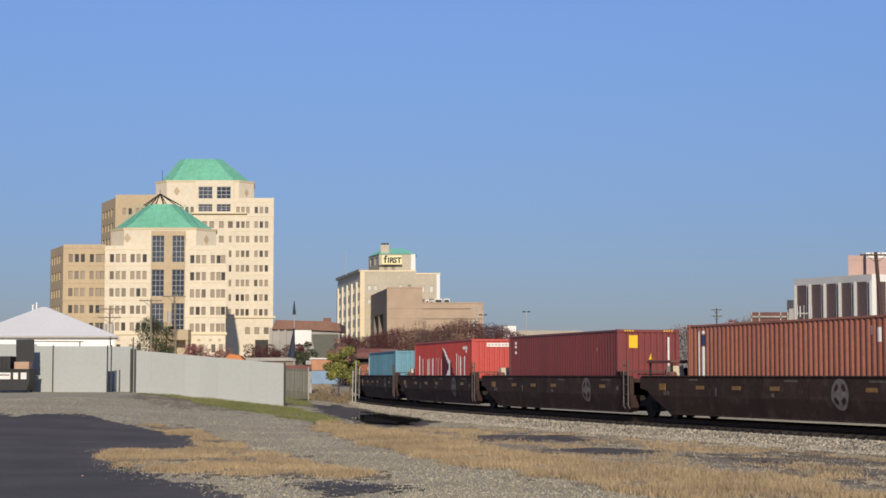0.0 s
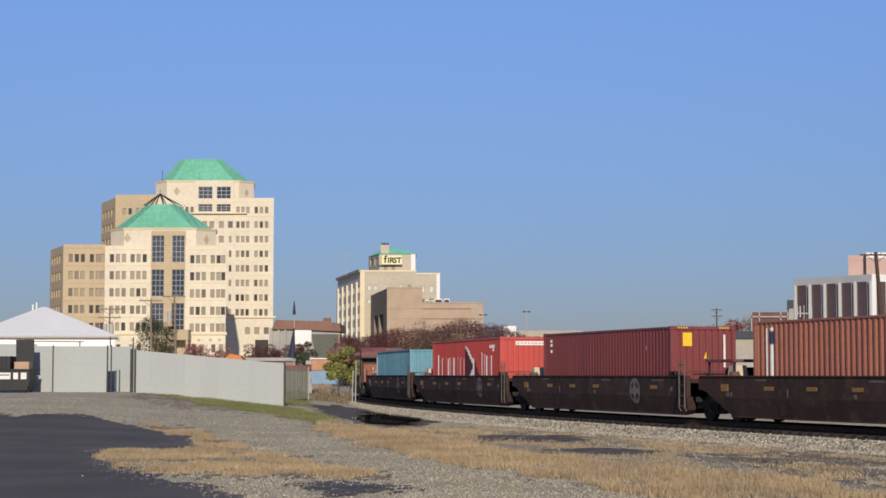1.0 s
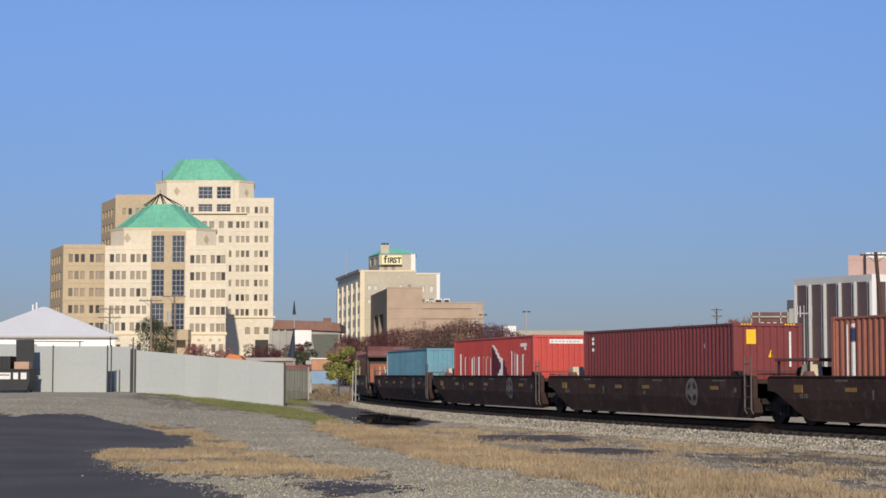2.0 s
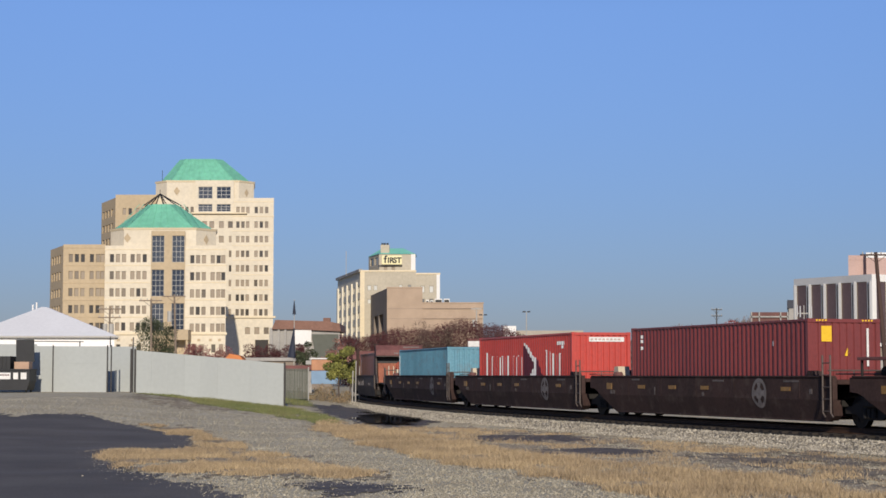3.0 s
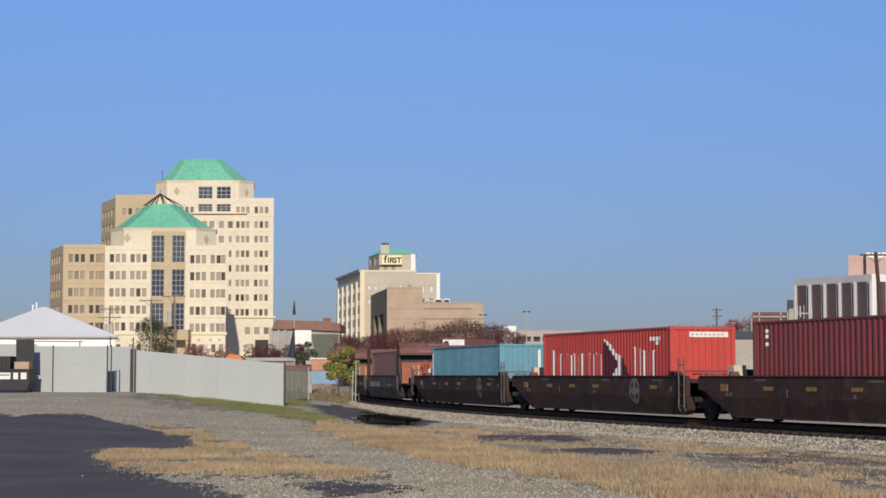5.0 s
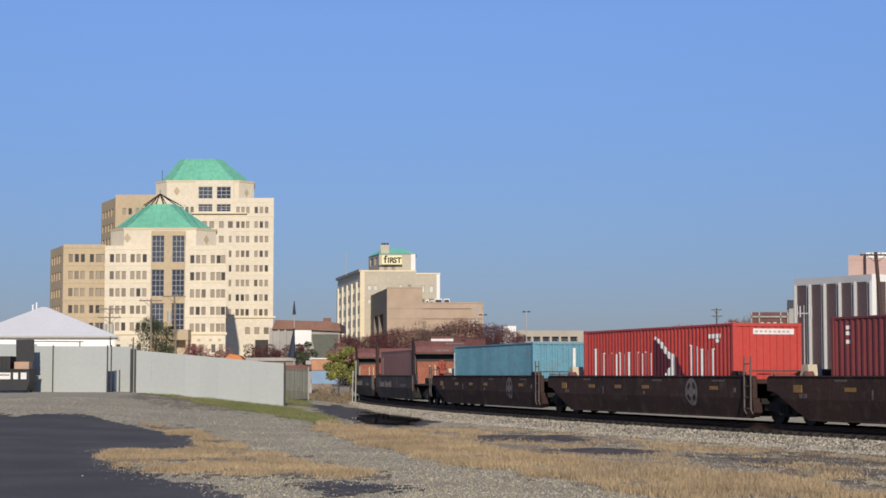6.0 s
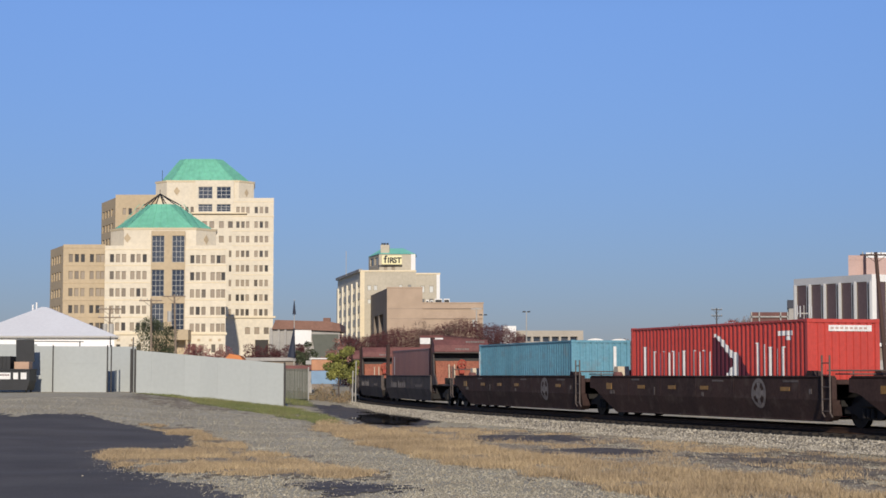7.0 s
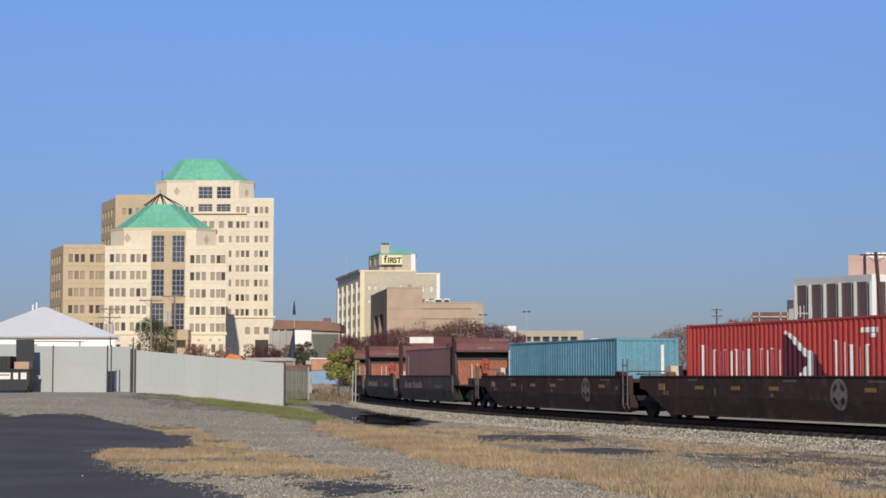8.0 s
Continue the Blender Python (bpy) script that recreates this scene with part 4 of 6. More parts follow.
def white_hall():
    h = thing("white_hall", "white walled hall with a white pyramid roof", "hall")
    Y = 112.0
    wall = bmesh.new()
    loft(wall, [(-29.6, Y), (-20.5, Y), (-22.2, Y + 9.1), (-29.6, Y + 9.1)], 0, [(-29.6, Y), (-20.5, Y), (-22.2, Y + 9.1), (-29.6, Y + 9.1)], 4.4)
    part("wall", wall, M_TENT, h)
    roof = bmesh.new()
    loft(roof, [(-29.9, Y - 0.3), (-20.2, Y - 0.3), (-22.0, Y + 9.4), (-29.9, Y + 9.4)], 4.38, [(-26.05, Y + 4.3), (-25.75, Y + 4.3), (-25.75, Y + 4.8), (-26.05, Y + 4.8)], 6.38)
    part("roof", roof, M_TENT, h, "white pyramid roof")
    bm = bmesh.new()
    box(bm, -29.95, -20.15, Y - 0.36, Y - 0.30, 4.30, 4.40)
    part("trim", bm, M_MUNTIN, h)
    for x in (-22.9, -25.4, -28.2):
        bm = bmesh.new()
        box(bm, x, x + 0.05, Y - 0.05, Y - 0.01, 1.0, 4.3)
        part("seam", bm, M_TENT, h)
    for x in (-27.0, -26.75):
        bm = bmesh.new()
        cyl(bm, (x, Y + 6, 5.3), (x, Y + 6, 6.6 + (x + 27) * 0.6), 0.06, seg=8)
        part("vent_pipe", bm, M_WHITEWALL, h)


def board_fence():
    """Grey sheet fence: boards on posts, stepping back at the gate."""
    f = thing("board_fence", "long pale grey sheet fence on the sloping lot", "fence")
    n = 9
    x0, x1 = -15.55, -8.02
    for i in range(n):
        a, b = x0 + (x1 - x0) * i / n, x0 + (x1 - x0) * (i + 1) / n

        def top(x):
            return 3.24 + (2.56 - 3.24) * (x - x0) / (x1 - x0)

        def foot(x):
            return 1.05 + (0.37 - 1.05) * (x - x0) / (x1 - x0)
        bm = bmesh.new()
        prism(bm, [(a + 0.001, foot(a)), (b - 0.001, foot(b)), (b - 0.001, top(b)), (a + 0.001, top(a))], 90.60 + 0.003 * (i % 2), 90.64 + 0.003 * (i % 2))
        part("panel", bm, M_FENCE, f)
    for x, z in ((-15.72, 3.3), (-15.52, 3.3), (-7.98, 2.62)):
        bm = bmesh.new()
        cyl(bm, (x, 90.56, 0.2), (x, 90.56, z), 0.05, seg=8)
        part("post", bm, M_POST, f)
    g = thing("fence_gate", "pale grey sheet gate between dark posts", "gate")
    for a, b, y, t in ((-19.5, -16.85, 90.0, 3.42), (-17.6, -16.0, 93.6, 3.46), (-20.7, -19.55, 90.6, 3.44), (-26, -20.7, 91.5, 3.55)):
        bm = bmesh.new()
        box(bm, a, b, y, y + 0.04, 1.05, t, 0.006)
        part("panel", bm, M_FENCE, g)
    for x, y in ((-19.53, 89.95), (-16.80, 89.95), (-16.62, 90.0), (-16.15, 93.5)):
        bm = bmesh.new()
        cyl(bm, (x, y, 0.6), (x, y, 3.48), 0.033, seg=8)
        part("post", bm, M_POST, g)
    bm = bmesh.new()
    box(bm, -18.9, -17.3, 89.985, 89.999, 2.55, 2.59)
    part("gate_rail", bm, M_FENCE, g)
    for x, z in ((-17.4, 4.0), (-16.2, 3.95), (-19.0, 3.75)):
        bm = bmesh.new()
        cyl(bm, (x, 93.9, 0.8), (x, 93.9, z), 0.03, seg=6)
        part("rail_post", bm, M_POST, g)
    bm = bmesh.new()
    cyl(bm, (-22.0, 93.9, 3.75), (-18.8, 93.9, 3.72), 0.025, seg=6)
    part("top_pipe", bm, M_POST, g)
    s = thing("slat_fence", "grey green slatted chain link fence", "fence")
    bm = bmesh.new()
    k = 0
    x = -9.6
    while x < -8.02:
        bm = bmesh.new()
        box(bm, x, x + 0.085, 107 + 0.01 * (k % 3), 107.02 + 0.01 * (k % 3), 0.55, 2.36)
        part("slat", bm, M_SLAT, s)
        x += 0.10
        k += 1
    for x in (-9.62, -8.0):
        bm = bmesh.new()
        cyl(bm, (x, 106.95, 0.2), (x, 106.95, 2.45), 0.035, seg=8)
        part("post", bm, M_MUNTIN, s)


def dumpster():
    d = thing("dumpster", "black steel dumpster with one lid standing open", "dumpster", at=pose(-21.1, 88.4, 1.1))
    bm = bmesh.new()
    prism(bm, [(-1.6, 0.14), (0.80, 0.14), (0.93, 0.6), (0.93, 1.14), (-1.6, 1.14)], -0.75, 0.75)
    part("body", bm, M_BIN, d)
    bm = bmesh.new()
    box(bm, -1.65, 0.96, -0.80, 0.78, 1.10, 1.18, 0.01)
    part("rim", bm, M_BIN, d)
    for i in range(8):
        bm = bmesh.new()
        box(bm, -1.6 + 0.19 * i, -1.6 + 0.19 * i + 0.06, -0.79, -0.74, 1.22, 1.76)
        part("lid_rib", bm, M_BIN, d)
    bm = bmesh.new()
    prism(bm, [(-1.6, 1.18), (-0.02, 1.18), (-0.02, 1.80), (-1.6, 1.80)], -0.74, 0.7)
    part("lid", bm, M_BIN, d, "closed black ribbed lid")
    bm = bmesh.new()
    prism(bm, [(0.02, 1.52), (0.92, 1.52), (0.88, 2.66), (0.0, 2.62)], 0.30, 0.38)
    part("lid", bm, M_BIN, d, "open black lid standing up")
    bm = bmesh.new()
    box(bm, 0.12, 0.84, -0.5, 0.26, 1.10, 1.53, 0.01)
    part("cardboard_box", bm, M_CARD, d, "brown cardboard carton in the bin")
    for k, (x0, x1) in enumerate(((-0.57, 0.01), (0.15, 0.38), (0.51, 0.79))):
        bm = bmesh.new()
        box(bm, x0, x1, -0.775, -0.752, 0.68, 1.0)
        st = part("sticker", bm, M_MARK, d, "white sticker")
        lab = st if k == 0 else lab
    bm = bmesh.new()
    for i in range(4):
        box(bm, -0.50 + 0.12 * i, -0.41 + 0.12 * i, -0.780, -0.776, 0.85, 0.92)
    part("sticker_bars", bm, M_BULK, lab)
    for sx in (-1.5, 0.7):
        bm = bmesh.new()
        cyl(bm, (sx, -0.5, 0.09), (sx + 0.06, -0.5, 0.09), 0.1, seg=10)
        cyl(bm, (sx, 0.5, 0.09), (sx + 0.06, 0.5, 0.09), 0.1, seg=10)
        part("caster", bm, M_DARK, d)


def utility_pole(x, y, top, label, arms=1, lean=0.0, lamp=False, r=0.10, cans=0, wood=M_POLE):
    p = thing("utility_pole", label, "utility pole")
    bm = bmesh.new()
    cyl(bm, (x + lean, y, 0), (x, y, top), r * 1.3, r * 0.8, 10)
    part("pole", bm, wood, p)
    for k in range(arms):
        bm = bmesh.new()
        z = top - 0.25 - 0.8 * k
        w = 1.1 if not lamp else 0.7
        box(bm, x - w, x + w, y - r - 0.1, y - r, z, z + 0.11, 0.01)
        part("cross_arm", bm, wood, p)
        for s in (-0.85, -0.3, 0.3, 0.85):
            bm = bmesh.new()
            cyl(bm, (x + s * w, y - r - 0.05, z + 0.11), (x + s * w, y - r - 0.05, z + 0.26), 0.045, seg=6)
            part("insulator", bm, M_MUNTIN, p)
        for s in (-1, 1):
            bm = bmesh.new()
            cyl(bm, (x + s * w * 0.6, y - r - 0.03, z), (x, y - r, z - 0.5), 0.02, seg=5)
            part("brace", bm, wood, p)
    for k in range(cans):
        bm = bmesh.new()
        cyl(bm, (x - 0.35 + 0.6 * k, y - 0.4, top - 2.6), (x - 0.35 + 0.6 * k, y - 0.4, top - 1.6), 0.22, seg=10)
        part("transformer", bm, M_MUNTIN, p, "grey transformer can")
    return p


def street_lamp(x, y, top, arm=1.1):
    p = thing("street_lamp", "slim grey street lamp with two heads", "street lamp", group="street lamps")
    bm = bmesh.new()
    cyl(bm, (x, y, 0), (x, y, top), 0.11, 0.06, 8)
    part("pole", bm, M_MUNTIN, p)
    for s in (-1, 1):
        bm = bmesh.new()
        box(bm, min(x + s * 0.1, x + s * arm), max(x + s * 0.1, x + s * arm), y - 0.16, y + 0.16, top - 0.03, top + 0.14, 0.02)
        part("lamp_head", bm, M_DARK, p)
    return p


def low_buildings():
    h = thing("low_hall", "low building with a brown tiled roof and pale wall", "building")
    Y = 250.0
    bm = bmesh.new()
    shell(bm, -24.2, -14.4, Y, Y + 14, 0, 8.5, True)
    part("wall", bm, M_GREYWALL, h)
    bm = bmesh.new()
    prism(bm, [(-20.9, 8.3), (-14.2, 8.0), (-14.4, 9.1), (-16.0, 9.4), (-23.3, 9.6), (-23.8, 8.3)], Y - 0.6, Y + 13)
    part("roof", bm, M_ROOFBROWN, h, "brown shallow roof")
    bm = bmesh.new()
    box(bm, -20.6, -18.3, Y - 0.5, Y - 0.1, 6.2, 8.2)
    part("wall_panel", bm, M_WHITEWALL, h, "white wall panel")
    bm = bmesh.new()
    prism(bm, [(-18.2, 7.6), (-14.6, 7.6), (-14.6, 3.0), (-17.4, 3.0)], Y - 1.0, Y - 0.2)
    part("glazing", bm, M_SLAT, h, "dull grey green glazed front")
    for x in (-24.0, -23.0, -22.1):
        bm = bmesh.new()
        box(bm, x, x + 0.3, Y - 0.4, Y - 0.02, 2, 8.4)
        part("pilaster", bm, M_GREYWALL, h)
    bm = bmesh.new()
    box(bm, -16.9, -15.9, Y + 3, Y + 4, 9.0, 10.0)
    part("chimney", bm, M_ROOFBROWN, h)
    # parking deck behind the train
    d = thing("parking_deck", "beige concrete parking deck with dark openings", "parking deck")
    Y = 330.0
    wall = bmesh.new()
    wins = [(0.6 + 1.7 * k, 1.9 + 1.7 * k, 8.0, 9.0) for k in range(7)]
    facade(d, wall, (12.6, Y, 0), (1, 0, 0), 13.2, 0, 10.1, wins, 1.0, M_GREYWALL, M_BIGPANE)
    shell(wall, 12.6, 25.8, Y, Y + 30, 0, 10.1)
    part("wall", wall, M_BEIGE, d)
    bm = bmesh.new()
    box(bm, 11.0, 13.4, Y - 2, Y + 5, 0, 10.9, 0.05)
    part("stair_head", bm, M_WHITEWALL, d)
    b = thing("storage_dome", "white rounded tank roof", "tank")
    bm = bmesh.new()
    prof = [(1.7 * math.cos(a), 8.0 + 0.6 * math.sin(a)) for a in (math.pi * i / 10 for i in range(11))]
    prism(bm, [(-1.7, -0.02)] + [(x, z) for x, z in reversed(prof)] + [(1.7, -0.02)], -2.5, 2.5)
    part("shell", bm, M_WHITEWALL, b)
    b.matrix_basis = pose(27.8, 330, 0)
    copy_thing(b, pose(32.5, 334, 0))
    w = thing("loading_hall", "low beige loading hall with a dark roof band", "building")
    bm = bmesh.new()
    shell(bm, 41.5, 50.0, 262, 276, 0, 7.2, True)
    part("wall", bm, M_BEIGE, w)
    bm = bmesh.new()
    box(bm, 41.4, 50.2, 261.7, 276, 7.2, 8.3, 0.05)
    part("roof_band", bm, M_NAVYWALL, w)
    for x in (42.4, 44.6, 46.8):
        bm = bmesh.new()
        box(bm, x, x + 1.5, 261.9, 262.0, 2.0, 5.0, 0.02)
        part("dock_door", bm, M_GREYWALL, w)
    for x, y, z in ((-5.75, 118, 2.85), (-5.55, 119, 2.5), (-5.9, 117, 2.2)):
        q = thing("marker_post", "thin pale post beside the track", "post", group="posts beside the track")
        bm = bmesh.new()
        cyl(bm, (x, y, -0.1), (x + 0.04, y, z), 0.045, 0.04, 8)
        part("shaft", bm, M_MUNTIN, q)
        bm = bmesh.new()
        cyl(bm, (x + 0.04, y, z), (x + 0.04, y, z + 0.05), 0.055, 0.03, 8)
        part("cap", bm, M_MUNTIN, q)
    k = thing("low_depot", "low grey depot with a white roof edge behind the track", "building")
    bm = bmesh.new()
    shell(bm, 33.2, 52.0, 150, 162, 0, 4.35, True)
    part("wall", bm, M_DARKTAN, k)
    bm = bmesh.new()
    shell(bm, 33.0, 52.2, 149.7, 162.3, 4.35, 4.65, True)
    part("roof", bm, M_WHITEWALL, k, "white roof edge")
    for x in (35.0, 38.5, 42.0):
        bm = bmesh.new()
        box(bm, x, x + 2.4, 149.9, 150.0, 0, 3.2, 0.02)
        part("roller_door", bm, M_GREYWALL, k)
    # shed roofs beyond the fence
    for x0, x1, y, z, m, lab in ((-23.5, -13.8, 185, 3.75, M_GREYWALL, "low grey shed with a flat roof"), (-12.6, -10.2, 140, 2.72, M_BULK, "low shed with a rusty red roof edge"),
                                 (-11.9, -9.9, 160, 3.25, M_GREYWALL, "grey flat roofed shed")):
        s = thing("shed", lab, "shed")
        bm = bmesh.new()
        shell(bm, x0, x1, y, y + 6, 0, z - 0.35, True)
        part("wall", bm, M_GREYWALL if m is not M_GREYWALL else M_DARKTAN, s)
        bm = bmesh.new()
        box(bm, x0 - 0.3, x1 + 0.3, y - 0.3, y + 6.2, z - 0.35, z, 0.02)
        part("roof", bm, m, s)
    o = thing("canopy", "bright orange market canopy", "canopy")
    bm = bmesh.new()
    prism(bm, [(-21.5, 3.45), (-19.6, 3.45), (-19.9, 3.85), (-20.9, 4.05)], 176, 179)
    part("cover", bm, M_ORANGE, o)
    for x in (-21.4, -19.7):
        bm = bmesh.new()
        cyl(bm, (x, 176.2, 0), (x, 176.2, 3.45), 0.05, seg=6)
        part("leg", bm, M_POST, o)
    v = thing("box_van", "parked box van with orange and blue sides", "van")
    bm = bmesh.new()
    box(bm, -9.9, -7.9, 135, 139, 2.3, 3.15, 0.05)
    part("upper_body", bm, M_VANTAN, v, "orange upper body")
    bm = bmesh.new()
    box(bm, -9.9, -7.9, 135.01, 139, 1.3, 2.3, 0.02)
    part("lower_body", bm, M_VANBLUE, v, "pale blue lower body")
    bm = bmesh.new()
    box(bm, -10.0, -7.8, 134.9, 139.1, 3.15, 3.25, 0.02)
    part("roof", bm, M_WHITEWALL, v)
    for x in (-9.5, -8.3):
        bm = bmesh.new()
        cyl(bm, (x - 0.12, 135.8, 0.45), (x + 0.12, 135.8, 0.45), 0.45, seg=14)
        part("wheel", bm, M_BLACK, v)
    f = thing("flagpole", "tall pole with furled dark flags", "flagpole")
    bm = bmesh.new()
    cyl(bm, (-14.1, 170, 0), (-14.1, 170, 9.1), 0.06, 0.03, 6)
    part("pole", bm, M_MUNTIN, f)
    bm = bmesh.new()
    cyl(bm, (-14.1, 169.9, 7.7), (-14.1, 169.9, 9.0), 0.17, 0.03, 8)
    part("flag", bm, M_NAVYWALL, f)
    bm = bmesh.new()
    cyl(bm, (-14.35, 169.8, 3.6), (-14.1, 169.9, 6.4), 0.40, 0.05, 7)
    part("flag", bm, M_NAVYWALL, f)


def clump(pts, faces, c, r, n, size, rng, flat=0.7):
    """Leaves scattered through a ragged rounded volume."""
    for _ in range(n):
        v = rng.normal(0, 1, 3)
        v = v / np.linalg.norm(v) * rng.uniform(0.35, 1.0) ** 0.6
        if rng.uniform() < 0.2:
            v *= 1.2
        p = np.array(c) + v * np.array(r)
        a, b = rng.normal(0, 1, 3), rng.normal(0, 1, 3)
        s = size * rng.uniform(0.6, 1.3)
        a, b = a / np.linalg.norm(a) * s, b / np.linalg.norm(b) * s * flat
        k = len(pts)
        pts += [p - a, p + b, p + a, p - b]
        faces.append((k, k + 1, k + 2, k + 3))


def tree(name, x, y, tall, spread, leaf, label, seed, n=900, size=0.2, trunk=0.14, conical=False, base=0.0, bare=0.0):
    rng = np.random.default_rng(seed)
    t = thing(name, label, "tree" if name != "shrub" else "shrub")
    bm = bmesh.new()
    cyl(bm, (x, y, base), (x, y, base + tall * 0.55), trunk, trunk * 0.5, 8)
    part("trunk", bm, M_BARK, t)
    tips = []
    for i in range(9):
        a, h = rng.uniform(0, 6.28), rng.uniform(0.25, 0.6) * tall
        e = (x + math.cos(a) * spread * rng.uniform(0.4, 0.95), y + math.sin(a) * spread * 0.9, base + min(tall, h + tall * rng.uniform(0.15, 0.5)))
        bm = bmesh.new()
        cyl(bm, (x, y, base + h), e, trunk * 0.4, trunk * 0.08, 6)
        part("limb", bm, M_BARK, t)
        tips.append(e)
        for _ in range(int(6 * bare)):
            bm = bmesh.new()
            s0 = Vector((x, y, base + h)).lerp(Vector(e), rng.uniform(0.3, 0.9))
            cyl(bm, s0, s0 + Vector((rng.normal(0, 0.4), rng.normal(0, 0.4), rng.uniform(0.3, 1.0))) * spread * 0.5, trunk * 0.12, trunk * 0.03, 4)
            part("twig", bm, M_BARK, t)
    pts, faces = [], []
    if conical:
        for i in range(16):
            f = i / 15
            for _ in range(4):
                a = rng.uniform(0, 6.28)
                rr = spread * (1 - f) * 0.7 + 0.1
                clump(pts, faces, (x + math.cos(a) * rr, y + math.sin(a) * rr, base + tall * (0.12 + 0.86 * f)), (spread * 0.35 * (1.15 - f),) * 2 + (tall * 0.05,), n // 64, size, rng)
    else:
        for e in tips + [(x + rng.normal(0, spread * 0.4), y, base + tall * rng.uniform(0.5, 0.85)) for _ in range(9)]:
            r = spread * rng.uniform(0.35, 0.62)
            clump(pts, faces, e, (r, r, r * 0.75), n // 18, size, rng)
    if n:
        part("crown", raw_mesh("crown", [tuple(p) for p in pts], faces, leaf), None, t)
    return t


def thicket(name, x0, x1, y, height, leaf, label, seed, n, size=0.22, deep=6.0, base=0.0):
    """A dense hedge row of shrubs; its top follows a function of x."""
    rng = np.random.default_rng(seed)
    pts, faces = [], []
    while len(faces) < n:
        x, d, u = rng.uniform(x0, x1), rng.uniform(0, deep), rng.uniform() ** 0.75
        top = height(x) * (1 + 0.10 * noise.noise((x * 1.1, d * 0.9, seed)) + 0.07 * noise.noise((x * 4.5, d * 3, seed + 3)))
        z = base + (top - base) * u
        if noise.noise((x * 1.6, d * 1.6, z * 1.6)) < 0.55 - 1.1 * (1 - u) - 0.75:
            continue
        s = size * rng.uniform(0.5, 1.3)
        a = rng.normal(0, 1, 3) * (0.6, 0.6, 1.0)
        b = rng.normal(0, 1, 3)
        a, b = a / np.linalg.norm(a) * s * 1.5, b / np.linalg.norm(b) * s * 0.6
        p = np.array((x, y + d, z))
        k = len(pts)
        pts += [p - a, p + b, p + a, p - b]
        faces.append((k, k + 1, k + 2, k + 3))
    ob = new(name, raw_mesh(name, [tuple(p) for p in pts], faces, leaf))
    return tagged(ob, label, "shrubs", kind="stuff")


def greenery():
    def hump(x):
        v = 6.5 + 1.4 * smooth((x + 10) / 13) + 0.3 * math.sin(x * 0.8) - 1.7 * smooth((x - 6.5) / 3.0)
        return v
    thicket("autumn_thicket", -12.0, 9.5, 205, hump, M_REDLEAF, "dark red autumn thicket behind the train", 21, 120000, 0.06)
    for i, (x, y, h, s) in enumerate(((-1.5, 200, 7.5, 1.5), (0.6, 200, 7.6, 1.4), (3.4, 201, 6.9, 1.4), (5.6, 200, 6.9, 1.4), (-7.0, 201, 6.6, 1.8), (-10.6, 199, 5.9, 1.5))):
        tree("tree", x, y, h, s, M_REDLEAF if i not in (0, 1) else M_GREYTWIG, "half bare autumn tree with dark red leaves" if i > 1 else "bare grey brown tree", 40 + i, 5000, 0.055, 0.07, bare=1.0)
    tree("shrub", -6.85, 118, 3.4, 0.72, M_YELLOWLEAF, "yellow green leafy shrub beside the track", 60, 6000, 0.08, 0.06, base=0.2)
    tree("shrub", -6.2, 120, 2.6, 0.55, M_YELLOWLEAF, "yellow green leafy shrub beside the track", 61, 3500, 0.08, 0.05, base=0.2)
    tree("shrub", -7.3, 126, 4.2, 0.6, M_PINKLEAF, "thin shrub with pinkish leaves", 62, 700, 0.08, 0.05, base=0.2)
    tree("conifer", -27.0, 172, 7.1, 2.1, M_CONIFER, "loose dull green pine before the office tower", 63, 9000, 0.07, 0.14, base=0.3)
    for i, (x, y, h, s, lf) in enumerate(((-26.2, 190, 5.0, 1.4, M_REDLEAF2), (-24.0, 188, 4.4, 1.5, M_REDLEAF2), (-22.6, 186, 4.2, 1.2, M_PINKLEAF), (-19.6, 190, 4.8, 1.5, M_REDLEAF),
                                           (-17.4, 190, 5.1, 1.6, M_REDLEAF), (-15.4, 190, 4.9, 1.3, M_REDLEAF), (-13.6, 178, 5.0, 1.0, M_CONIFER), (-11.6, 190, 4.9, 1.3, M_PINKLEAF))):
        tree("tree", x, y, h, s, lf, "small autumn street tree with red leaves" if lf is not M_CONIFER else "narrow dark green tree", 70 + i, 4000, 0.08, 0.07, bare=0.5)

    def far(x):
        return 7.2 + 1.6 * smooth((x - 40) / 25) + 1.2 * math.sin(x * 0.11) + 0.8 * math.sin(x * 0.37)
    thicket("far_woods", 38, 110, 420, lambda x: (far(x) + 4.2) * (0.8 + 0.2 * smooth((x - 38) / 5)), M_HAZYLEAF, "brown far tree line with haze put into a paler colour", 90, 60000, 0.2, 10)
    thicket("verge_weeds", -9.4, -6.0, 112, lambda x: 1.0 + 0.35 * math.sin(x * 3.1) + 0.2 * math.sin(x * 7.7), M_WEEDS, "brown dry weeds beside the track", 91, 6000, 0.045, 6, base=-0.4)
    tree("tree", 47.2, 298, 10.9, 2.4, M_REDLEAF2, "rounded dark red tree", 92, 1800, 0.22, 0.14)



